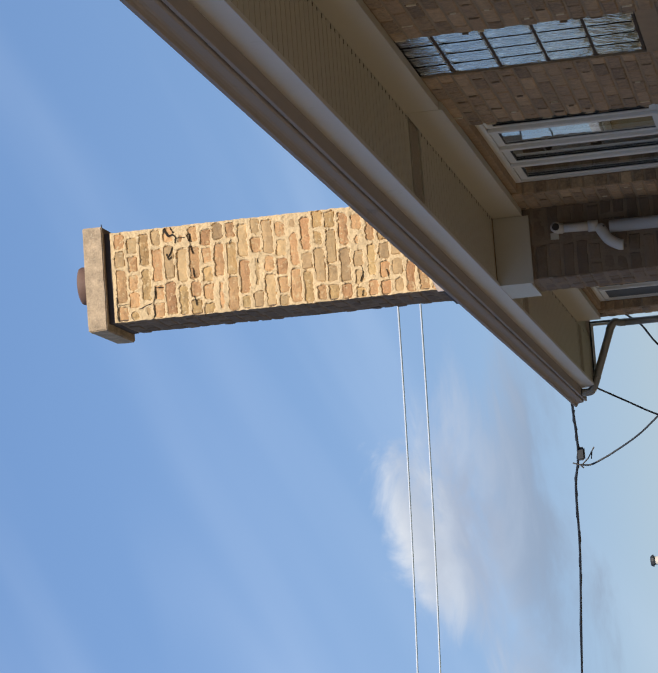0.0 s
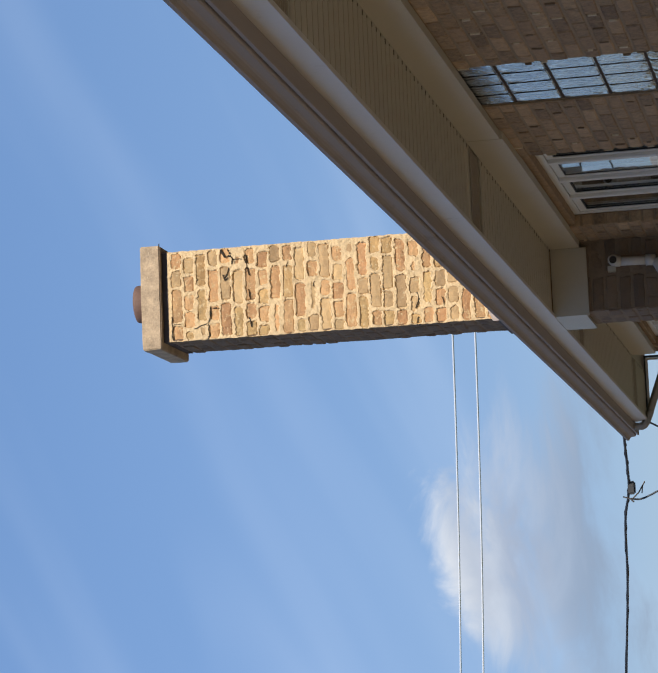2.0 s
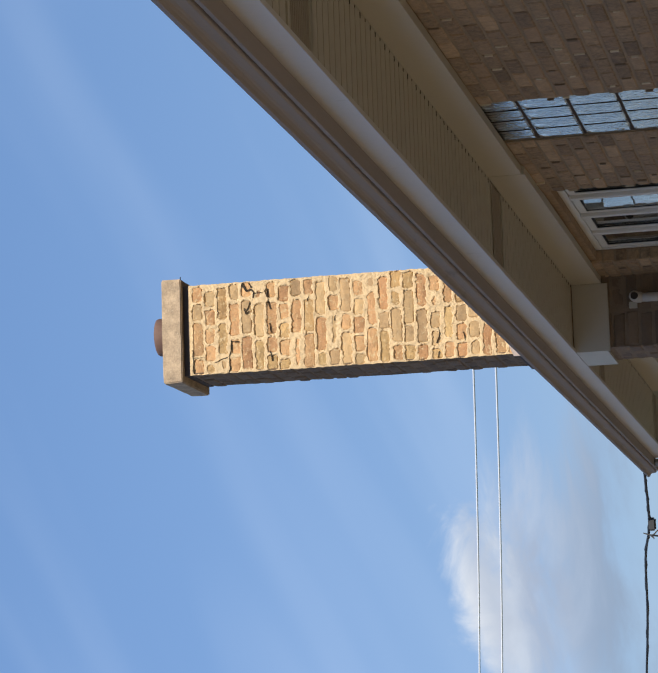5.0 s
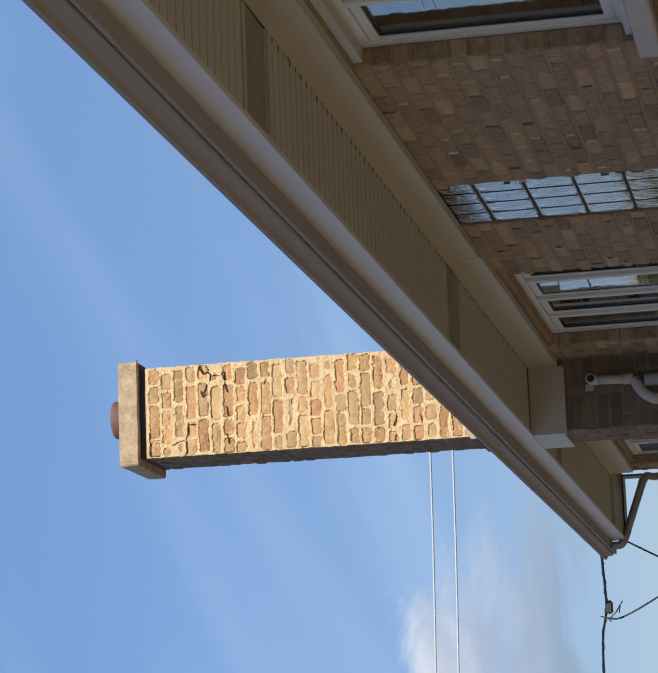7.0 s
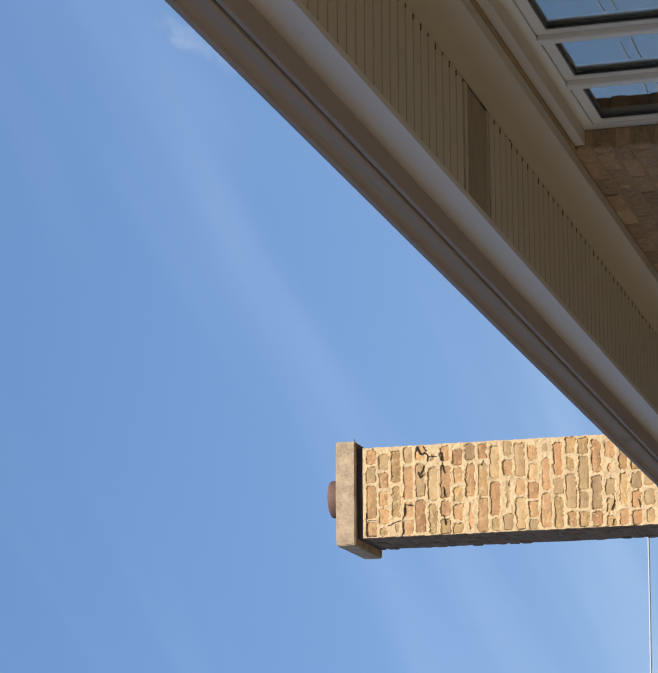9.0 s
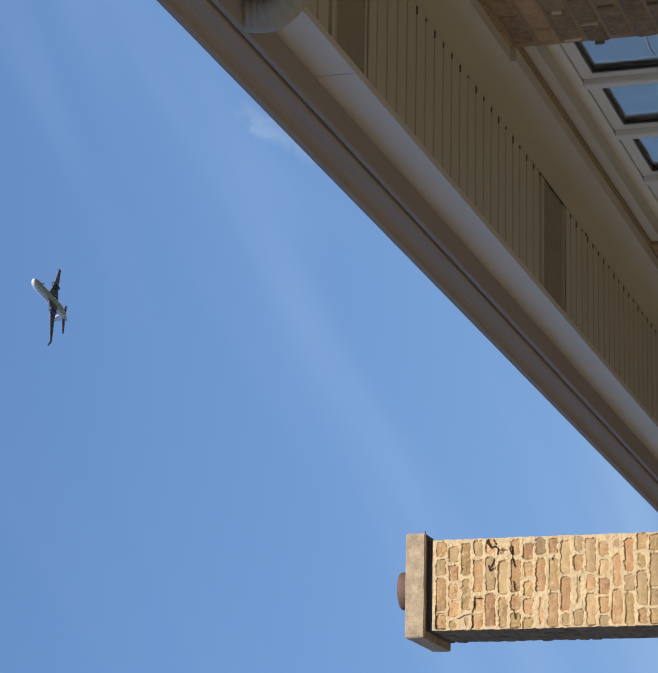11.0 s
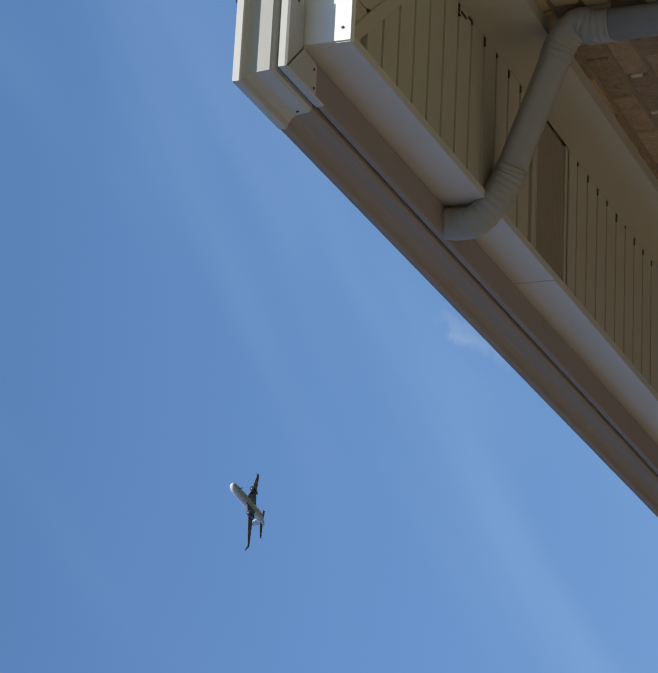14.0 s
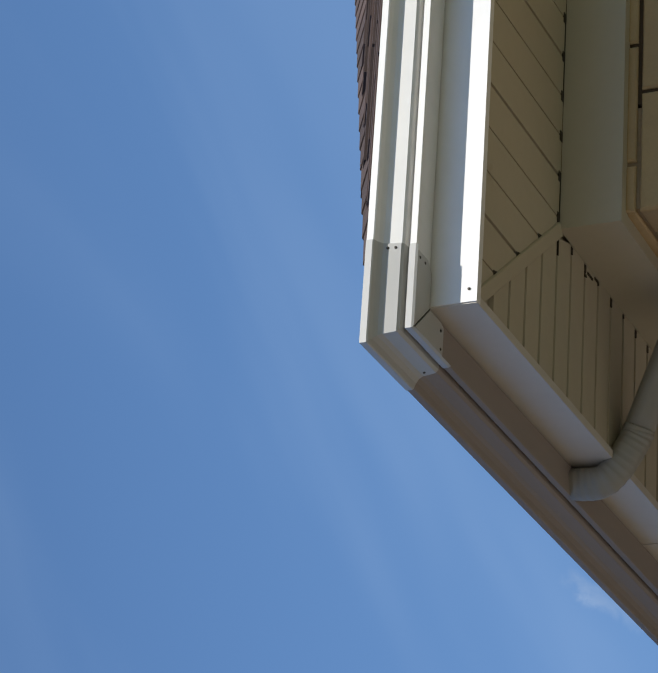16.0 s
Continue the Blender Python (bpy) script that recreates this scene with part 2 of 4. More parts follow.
def tube(path, radius, sides=10, squash=None, corrugate=0.0, pitch=0.012):
    """A round or boxy pipe along a path; squash gives the half sizes of a rounded box section."""
    path = [Vector(p) for p in path]
    rings, up = [], Vector((0.31, 0.87, 0.38))
    run = 0.0
    for i, p in enumerate(path):
        d = (path[min(i + 1, len(path) - 1)] - path[max(i - 1, 0)]).normalized()
        a = (up - d * up.dot(d)).normalized()
        b = d.cross(a)
        if i:
            run += (p - path[i - 1]).length
        r = radius[i] if isinstance(radius, (list, tuple)) else radius
        r *= 1 + corrugate * (1 if int(run / pitch) % 2 else -1) * 0.5
        ring = []
        for k in range(sides):
            t = 2 * math.pi * (k + 0.5) / sides
            cx, cy = math.cos(t), math.sin(t)
            if squash:
                m = (abs(cx) ** 5 + abs(cy) ** 5) ** -0.2
                ring.append(p + (a * cx * squash[0] + b * cy * squash[1]) * m * (1 + corrugate * (0.5 if int(run / pitch) % 2 else -0.5)))
            else:
                ring.append(p + (a * cx + b * cy) * r)
        rings.append(ring)
    return ring_sweep(rings)


def smooth_path(points, steps=8):
    """Catmull-Rom through the points."""
    p = [Vector(q) for q in points]
    p = [p[0] * 2 - p[1]] + p + [p[-1] * 2 - p[-2]]
    out = []
    for i in range(1, len(p) - 2):
        for s in range(steps):
            t = s / steps
            out.append(0.5 * ((2 * p[i]) + (p[i + 1] - p[i - 1]) * t + (2 * p[i - 1] - 5 * p[i] + 4 * p[i + 1] - p[i + 2]) * t ** 2
                              + (3 * p[i] - p[i - 1] - 3 * p[i + 1] + p[i + 2]) * t ** 3))
    return out + [p[-2]]


def part(name, shape, mat, parent=None, label="", smooth=False):
    """Links a shape, or a mesh, as one object under its thing."""
    me = shape if isinstance(shape, bpy.types.Mesh) else mesh_of(*shape, name)
    if not me.materials:
        me.materials.append(mat)
    if smooth:
        me.polygons.foreach_set("use_smooth", [True] * len(me.polygons))
    ob = new(name, me)
    if parent:
        ob.parent = parent
    if label:
        ob["label"] = label
    return ob


def thing(name, label, category, group="", kind="", at=(0, 0, 0)):
    ob = new(name)
    ob.empty_display_size = 0.1
    ob.location = at
    return tagged(ob, label, category, group, kind)


def tidy(me, width, segments=1):
    """Bevels all sharp edges of a mesh."""
    bm = bmesh.new()
    bm.from_mesh(me)
    bmesh.ops.recalc_face_normals(bm, faces=bm.faces)
    bmesh.ops.bevel(bm, geom=[e for e in bm.edges if e.calc_face_angle(0) > 0.5], offset=width, segments=segments, affect="EDGES")
    bm.to_mesh(me)
    bm.free()
    return me


def brick_mesh(length, height, depth, ragged, seed):
    """A brick lying along x, its face towards -y: a chamfered front with ragged edges."""
    r = random.Random(seed)
    l, h = length / 2, height / 2
    j = lambda s: r.uniform(-ragged, ragged) * s
    back = [(-l, 0, -h), (l, 0, -h), (l, 0, h), (-l, 0, h)]
    c = min(0.004 + ragged * 0.6, h * 0.4)
    d = -depth
    mid = [(-l + j(1), d + c, -h + j(.6)), (j(1), d + c, -h + j(.8)), (l + j(1), d + c, -h + j(.6)), (l + j(1), d + c, j(.5)), (l + j(1), d + c, h + j(.6)), (j(1), d + c, h + j(.8)), (-l + j(1), d + c, h + j(.6)), (-l + j(1), d + c, j(.5))]
    front = [(x * (1 - c / l * 1.2), d + j(.5), z * (1 - c / h * 0.9)) for x, y, z in mid]
    v = back + mid + front + [(j(2), d + j(.8) - ragged * 0.3, j(1))]
    f = [(0, 1, 6, 5, 4), (1, 2, 8, 7, 6), (2, 3, 10, 9, 8), (3, 0, 4, 11, 10)]
    f += [(4 + k, 4 + (k + 1) % 8, 12 + (k + 1) % 8, 12 + k) for k in range(8)]
    f += [(12 + k, 12 + (k + 1) % 8, 20) for k in range(8)]
    return v, f



# ---- plan, in metres
WX, WY0, WY1, WX1 = 2.63, 4.686, 19.41, 11.4   # wall faces: west, south, north, east
FX, FY0, FY1, FX1 = 2.20, 4.19, 20.22, 11.83  # fascia faces
SOF, FRZ = 3.355, 3.214                       # soffit and underside of the frieze board
FRX, FRY = 2.596, 4.660                       # frieze faces
GB, EAVE = 3.445, 3.545                       # underside of the gutter at the corner, roof edge
PITCH = 0.52                                  # rise of the roof
CH = (2.222, 2.762, 14.50, 15.01)             # chimney stack

# ---- ground and neighbours
tagged(part("ground", box(-900, 900, -900, 900, -0.3, 0.0), LAWN), "mown lawn reaching to the horizon", "ground", kind="structure")
tagged(part("pavement", box(-3.2, 2.2, -30, 60, -0.1, 0.03), PAVING), "worn concrete side drive between two houses", "pavement", kind="structure")

# ---- house walls
WIN = [("window_1", 6.57, 8.52, 2.20, 4), ("window_2", 12.10, 14.05, 2.20, 4), ("window_3", 17.80, 19.05, 2.20, 2)]
BLK = (10.300, 11.030, 2.20, 3.24)
holes = [(y0, y1, z0, 3.19) for _, y0, y1, z0, _ in WIN] + [(BLK[0], BLK[1], BLK[2], 3.25)]
holes.sort()
core = []
y = WY0 + 0.008
for y0, y1, z0, z1 in holes:
    core.append(box(WX + 0.008, WX + 0.26, y, y0, 0, 3.5))
    core.append(box(WX + 0.008, WX + 0.26, y0, y1, 0, z0))
    core.append(box(WX + 0.008, WX + 0.26, y0, y1, z1, 3.5))
    y = y1
core.append(box(WX + 0.008, WX + 0.26, y, WY1, 0, 3.5))
wall_w = tagged(part("wall_west", merged(*core), WALL_MORTAR), "brown common brick side wall in shade, under the eaves", "wall", kind="structure")
wall_s = tagged(part("wall_south", box(WX + 0.27, WX1, WY0 + 0.008, WY0 + 0.26, 0, 3.5), FACE_MORTAR), "tan face brick front wall with dark joints", "wall", kind="structure")
tagged(part("wall_north", box(WX + 0.27, WX1, WY1 - 0.25, WY1, 0, 3.5), WALL_MORTAR), "brown brick rear wall", "wall", kind="structure")
tagged(part("wall_east", box(WX1 + 0.003, WX1 + 0.25, WY0, WY1, 0, 3.5), WALL_MORTAR), "brown brick far side wall", "wall", kind="structure")
tagged(part("floor", box(WX + 0.27, WX1 - 0.01, WY0 + 0.27, WY1 - 0.26, 0.5, 0.6), ROOM), "plain floor inside the house", "floor", kind="structure")
tagged(part("ceiling", box(WX + 0.27, WX1 - 0.01, WY0 + 0.27, WY1 - 0.26, 3.30, 3.34), ROOM), "plain plaster ceiling inside the house", "ceiling", kind="structure")
tagged(part("wall_inner", box(WX + 2.4, WX + 2.5, WY0 + 0.28, WY1 - 0.28, 0.6, 3.3), ROOM), "plain plastered partition inside the house", "wall", kind="structure")

# ---- roof: four hipped slopes on one deck, shingles where they show
z0 = EAVE
mx = (FX + FX1) / 2
rise = (mx - FX) * PITCH
eave = [(FX - 0.03, FY0 - 0.03), (FX1 + 0.03, FY0 - 0.03), (FX1 + 0.03, FY1 + 0.03), (FX - 0.03, FY1 + 0.03)]
half = mx - FX + 0.03
top = [(mx, FY0 - 0.03 + half), (mx, FY1 + 0.03 - half)]
rv = [(x, y, z0) for x, y in eave] + [(x, y, z0 + rise) for x, y in top] + [(x, y, z0 - 0.02) for x, y in eave]
rf = [(0, 1, 4), (1, 2, 5, 4), (2, 3, 5), (3, 0, 4, 5), (0, 6, 7, 1), (1, 7, 8, 2), (2, 8, 9, 3), (3, 9, 6, 0), (6, 9, 8, 7)]
roof = tagged(part("roof", (rv, rf), SHINGLE), "hipped roof of dark brown asphalt shingles", "roof", kind="structure")

# ---- fascia, frieze, soffit
fas = []
fas.append(merged(box(FX, FX + 0.02, FY0, 5.540, SOF - 0.010, z0 - 0.022), box(FX - 0.001, FX + 0.02, 5.5425, 12.3, SOF - 0.010, z0 - 0.022), box(FX, FX + 0.02, 12.302, FY1, SOF - 0.010, z0 - 0.022)))
tagged(part("trim_fascia_west", fas[0], FASCIA_SHADED), "beige fascia board under the gutter, shade put in its colour", "fascia", kind="structure")
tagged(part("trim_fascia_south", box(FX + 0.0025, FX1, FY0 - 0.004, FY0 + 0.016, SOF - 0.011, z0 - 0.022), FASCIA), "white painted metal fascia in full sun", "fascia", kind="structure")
rear_y = FY1 - 0.030
tagged(part("trim_rear_edge", merged(box(FX + 0.10, 2.700, rear_y - 0.002, rear_y + 0.004, SOF - 0.013, SOF - 0.001), box(2.700, 2.716, rear_y - 0.002, rear_y + 0.004, 3.170, SOF - 0.001)), GASKET), "dark gap beside the rear eave trim", "trim", kind="structure")
tagged(part("trim_rear_edge", merged(box(FX + 0.10, 2.678, rear_y - 0.006, rear_y - 0.003, SOF - 0.032, SOF - 0.014), box(2.678, 2.698, rear_y - 0.006, rear_y - 0.003, 3.170, SOF - 0.014)), FASCIA), "thin white metal edge at the rear eave", "trim", kind="structure")
tagged(part("trim_fascia_north", box(FX + 0.022, FX1, FY1 - 0.02, FY1, SOF - 0.010, z0 - 0.022), FASCIA_SHADED), "beige fascia board at the rear, shade put in its colour", "fascia", kind="structure")
frz = [box(FRX, WX + 0.006, FRY, 6.56, FRZ, SOF - 0.001), box(FRX, WX + 0.006, 6.561, 11.5, FRZ - 0.016, SOF - 0.001), box(FRX - 0.002, WX + 0.006, 11.501, CH[2] - 0.026, FRZ - 0.030, SOF - 0.001), box(FRX, WX + 0.006, CH[3] + 0.026, 19.22, FRZ - 0.036, SOF - 0.001)]
frieze = tagged(part("trim_frieze_west", merged(*frz), TRIM), "plain beige frieze board between brick and soffit", "frieze", kind="structure")
tagged(part("trim_frieze_south", box(FRX + 0.0004, WX1, FRY - 0.003, WY0 + 0.004, FRZ - 0.0005, SOF - 0.001), TRIM), "plain beige frieze board between brick and soffit", "frieze", kind="structure")
tagged(part("trim_frieze_chimney", merged(box(CH[0] - 0.018, FRX - 0.002, CH[2] - 0.022, CH[2] - 0.004, 3.150, SOF - 0.001), box(CH[0] - 0.018, CH[0] - 0.003, CH[2] - 0.003, CH[3] + 0.018, 3.165, SOF - 0.001)), TRIM), "beige frieze board wrapped round the chimney breast", "frieze", kind="structure")

STEP = 0.0887
VENTS = [(5.41, 5.64), (7.575, 7.86), (11.60, 11.86), (15.75, 16.0), (19.2, 19.45)]
G = 0.0042
LEAN = (FRX - FX) / (FRY - FY0)  # the corner joint runs from the fascia's corner to the frieze's


def rib(y0, y1):
    """One rib of the west soffit, cut along the mitre."""
    xa, xb = FX + 0.021, FRX + 0.002
    cut = lambda yy: min(xb, FX + (yy - FY0) * LEAN - 0.02)
    ya, yb = y0 + G * 1.4, y1 - G * 1.4
    if cut(ya) < xa + 0.01:
        return None
    pts = [(xa, ya), (cut(ya), ya), (cut(yb), yb), (xa, yb)]
    lo = [(x, yy, SOF) for x, yy in pts]
    hi = [(x, yy + (-0.002 if k < 2 else 0.002), SOF + 0.012) for k, (x, yy) in enumerate(pts)]
    return lo + hi, [(0, 3, 2, 1), (0, 1, 5, 4), (1, 2, 6, 5), (2, 3, 7, 6), (3, 0, 4, 7)]


ribs, south_ribs, slots = [], [], []
yy = 5.005 - 9 * STEP
while yy < FY1 - 0.05:
    if 5.6 < yy < 5.656:
        yy = 5.656  # the ribs begin anew behind the first vent
    if not any(a - 0.03 < yy + STEP / 2 < b + 0.03 for a, b in VENTS) and not (CH[2] - 0.05 < yy + STEP / 2 < CH[3] + 0.05):
        r = rib(yy, yy + STEP)
        if r:
            ribs.append(r)
            if yy > 4.62:
                k = abs(math.sin(yy * 91.7))
                slots.append(box(FRX - 0.008 - 0.016 * k, FRX - 0.004, yy + STEP - 0.003 - 0.003 * k, yy + STEP + 0.003 + 0.003 * k, SOF - 0.0015, SOF + 0.002))
    yy += STEP
for a, b in VENTS:
    ribs.append(merged(box(FX + 0.022, FRX - 0.002, a - 0.03, a - 0.002, SOF, SOF + 0.01), box(FX + 0.022, FRX - 0.002, b + 0.002, b + 0.03, SOF, SOF + 0.01)))
ribs.append(box(FX + 0.02, FX + 0.03, CH[2] - 0.05, CH[3] + 0.05, SOF, SOF + 0.01))
ribs.append(box(FX + 0.021, WX, FY0 + 0.43, FY1, SOF + 0.013, SOF + 0.02))
ribs.append(box(FX + 0.021, WX, FY0 + 0.017, FY0 + 0.43, SOF + 0.013, SOF + 0.02))
tagged(part("ceiling_soffit_west", merged(*ribs), SOFFIT), "beige ribbed metal soffit under the eaves", "soffit", kind="structure")
SSTEP = 0.1015
xx = 2.4185 - 3 * SSTEP
k = 0
while xx < FX1 - 0.05:
    ya, yb = FY0 + 0.017, FRY - 0.004
    xa, xb = max(xx, FX + 0.03) + (0.0045 if k % 3 == 0 else 0.0022), xx + SSTEP - (0.0045 if k % 3 == 2 else 0.0022)  # panels of three ribs
    cut = lambda x: min(yb, FY0 + (x - FX) / LEAN - 0.02)
    if cut(xb) > ya + 0.01:
        p = [(xa, ya), (xb, ya), (xb, cut(xb)), (xa, max(cut(xa), ya + 0.001))]
        lo = [(x, y, SOF) for x, y in p]
        hi = [(x, y, SOF + 0.012) for x, y in p]
        south_ribs.append((lo + hi, [(0, 3, 2, 1), (0, 1, 5, 4), (1, 2, 6, 5), (2, 3, 7, 6), (3, 0, 4, 7)]))
        e = xx + SSTEP
        ye = cut(e)
        if ye < yb:  # small open triangles where a groove meets the corner channel
            slots.append(([(e - 0.018, ye - 0.014, SOF - 0.001), (e + 0.012, ye + 0.010, SOF - 0.001), (e + 0.003, ye - 0.022, SOF - 0.001), (e, ye, SOF + 0.004)], [(0, 2, 1), (0, 1, 3), (1, 2, 3), (2, 0, 3)]))
        else:
            slots.append(box(e - 0.013, e + 0.011, FRY - 0.018, FRY - 0.003, SOF - 0.0015, SOF + 0.002))
            if k % 4 < 2:
                slots.append(box(e - SSTEP + 0.012, e - 0.014, FRY - 0.0075, FRY - 0.003, SOF - 0.0012, SOF + 0.002))
    xx += SSTEP
    k += 1
south_ribs.append(box(FX + 0.44, FX1, FY0 + 0.017, WY0, SOF + 0.013, SOF + 0.02))
tagged(part("ceiling_soffit_south", merged(*south_ribs), SOFFIT), "beige ribbed metal soffit over the front wall", "soffit", kind="structure")
for tx, ty, tl in ((2.578, 4.86, 0.035), (2.588, 4.90, 0.02), (2.566, 4.83, 0.012), (2.592, 8.205, 0.016), (2.595, 11.585, 0.02)):
    slots.append(box(tx - 0.002, tx + 0.004, ty - tl / 2, ty + tl / 2, SOF - 0.002, SOF + 0.002))
tagged(part("ceiling_soffit_slots", merged(*slots), CRACK), "dark gaps at the ends of the soffit ribs", "soffit", kind="structure")
a, b = Vector((FX + 0.022, FY0 + 0.024, 0)), Vector((FRX + 0.004, FRY + 0.004, 0))
n = Vector((b.y - a.y, a.x - b.x, 0)).normalized()
mv = [(*(p + n * s).xy, z) for z in (SOF - 0.005, SOF + 0.012) for p, s in ((a, -0.017), (a, 0.017), (b, 0.017), (b, -0.017))]
mf = [(0, 1, 2, 3), (7, 6, 5, 4), (0, 4, 5, 1), (1, 5, 6, 2), (2, 6, 7, 3), (3, 7, 4, 0)]
tagged(part("trim_soffit_mitre", tidy(mesh_of(mv, mf), 0.003), SOFFIT), "beige channel covering the soffit's corner joint", "soffit trim", kind="structure")
tagged(part("trim_soffit_north", box(FX + 0.021, WX1, WY1 + 0.022, FY1 - 0.021, SOF + 0.0215, SOF + 0.03), SOFFIT), "beige soffit at the rear eave", "soffit", kind="structure")

# ---- gutter: one ogee trough round the corner, with a corner strip and rivets
OGEE = [(0.004, 0.091), (0.004, 0.0), (0.0705, 0.0), (0.0735, 0.0015), (0.0735, 0.0145), (0.0722, 0.0155), (0.0600, 0.0165), (0.0600, 0.0225), (0.0760, 0.0240), (0.0820, 0.0290),
        (0.0840, 0.0420), (0.0860, 0.0560), (0.0905, 0.0645), (0.1000, 0.0710), (0.1105, 0.0750), (0.1130, 0.0775), (0.1130, 0.0915), (0.1040, 0.0925)]


def skin(grow=0.0):
    """The trough's section; with grow the face alone, laid over it."""
    p = [(u + (grow if i > 1 else 0), v - (grow if i in (1, 2) else 0)) for i, (u, v) in enumerate(OGEE)]
    if grow:
        p = p[2:-1]
    inner = [(max(u - 0.0025, 0.001), v + (0.0025 if v < 0.001 else 0)) for u, v in p]
    return p + inner[::-1]


def climb(y):
    """The trough falls towards the outlet near the corner."""
    return 0.0012 * (min(max(y, FY0), 11.0) - FY0)


def west_ring(y, grow=0.0):
    return [Vector((FX - u, y, GB + climb(y) + v * (1 + 0.016 * min(y - FY0, 5.0)))) for u, v in skin(grow)]


def south_ring(x, grow=0.0):
    return [Vector((x, FY0 - 0.004 - u, GB + v)) for u, v in skin(grow)]


def corner_ring(grow=0.0):
    return [Vector((FX - u, FY0 - 0.004 - u, GB + v)) for u, v in skin(grow)]


GY1 = 20.52
gutter = thing("gutter", "beige ogee gutter running along the eaves and round the corner", "gutter", at=(FX, FY0, GB))


def placed(name, shape, mat, parent, label="", smooth=False):
    """A part given in world coordinates, under a thing that stands at its own base."""
    ob = part(name, shape, mat, parent, label, smooth)
    up = parent
    while up:
        ob.location -= up.location
        up = up.parent
    return ob


for a, b in VENTS:
    v = thing("soffit_vent", "brown perforated vent panel in the ribbed soffit", "vent", "soffit vents", at=(FX + 0.024, a, SOF))
    placed("panel", box(FX + 0.024, FRX - 0.003, a, b, SOF + 0.006, SOF + 0.012), VENT, v)
    for k in range(11):
        yy = a + 0.014 + k * (b - a - 0.028) / 10
        placed("slat", box(FX + 0.028, FRX - 0.006, yy - 0.0095, yy + 0.0095, SOF + 0.0035, SOF + 0.0055), VENT, v)
    placed("edge_channel", box(FX + 0.026, FRX - 0.004, a - 0.0016, a + 0.004, SOF - 0.001, SOF + 0.0055), SOFFIT, v, "beige edge channel")
placed("trough", ring_sweep([west_ring(GY1), west_ring(11.0), west_ring(9.19), west_ring(FY0 + 0.03)]), GUTTER_SHADED, gutter)
placed("trough", ring_sweep([west_ring(FY0 + 0.028), corner_ring(), south_ring(7.0), south_ring(FX1)]), GUTTER_SUNLIT, gutter, "pale grey trough, sunlight partly put in its colour")
strip = placed("corner_strip", ring_sweep([west_ring(FY0 + 0.115, 0.003), corner_ring(0.003), south_ring(FX + 0.107, 0.003)]), STRIP, gutter, "grey folded corner strip")
lip = FX - 0.0735
lips = FY0 - 0.0775


def plate(pts):
    """A flat plate under the trough's bottom."""
    n = len(pts)
    return [(x, y, GB - 0.0035) for x, y in pts] + [(x, y, GB - 0.0008) for x, y in pts], [tuple(range(n)), tuple(reversed(range(n, 2 * n)))] + [(i, i + n, (i + 1) % n + n, (i + 1) % n) for i in range(n)]


placed("corner_plate", plate([(lip + 0.003, lips + 0.001), (FX + 0.093, lips + 0.001), (FX + 0.093, FY0 - 0.028), (FX + 0.072, FY0 - 0.007), (FX - 0.003, FY0 - 0.007)]), STRIP, strip, "grey mitred corner plate")
placed("corner_plate", plate([(lip, lips + 0.004), (FX - 0.006, FY0 - 0.004), (FX - 0.006, FY0 + 0.052), (FX - 0.014, FY0 + 0.067), (lip, FY0 + 0.067)]), STRIP, strip, "grey mitred corner plate")
placed("seam", plate([(lip - 0.001, lips), (lip + 0.001, lips - 0.001), (FX - 0.002, FY0 - 0.006), (FX - 0.004, FY0 - 0.005)]), CRACK, strip, "dark mitred seam")
cap = [(FX - u, v * 1.08 + climb(GY1)) for u, v in OGEE]
m = len(cap)
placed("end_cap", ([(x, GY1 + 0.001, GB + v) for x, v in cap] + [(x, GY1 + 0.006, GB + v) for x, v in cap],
                   [tuple(range(m)), tuple(reversed(range(m, 2 * m)))] + [(i, i + m, (i + 1) % m + m, (i + 1) % m) for i in range(m)]), GUTTER_SHADED, gutter)


def rivet(at, axis):
    d = Vector(axis).normalized()
    at = Vector(at)
    return tube([at, at + d * 0.0012, at + d * 0.0022], [0.0032, 0.0032, 0.0016], 8)


def face_u(v):
    """How far the ogee stands out at a height."""
    for (ua, va), (ub, vb) in zip(OGEE[6:], OGEE[7:]):
        if va <= v <= vb:
            return ua + (ub - ua) * (v - va) / (vb - va) + 0.003
    return 0.08


for at, ax in [((FX + 0.097, FY0 - 0.004 - face_u(0.040), GB + 0.040), (0, -1, -0.3)), ((FX + 0.097, FY0 - 0.004 - face_u(0.056), GB + 0.056), (0, -1, -0.3)), ((FX + 0.080, FY0 - 0.042, GB - 0.0035), (0, 0, -1)), ((FX + 0.080, FY0 - 0.068, GB - 0.0035), (0, 0, -1)),
               ((FX - 0.025, FY0 + 0.052, GB - 0.0035), (0, 0, -1)), ((FX - 0.064, FY0 + 0.055, GB - 0.0035), (0, 0, -1)), ((FX - face_u(0.048), FY0 + 0.100, GB + 0.048), (-1, 0, -0.3)),
               ((FX + 0.03, FY0 - 0.0045, SOF + 0.006), (0, -1, 0))]:
    placed("rivet", rivet(at, ax), SCREW, strip, "small dark rivet")


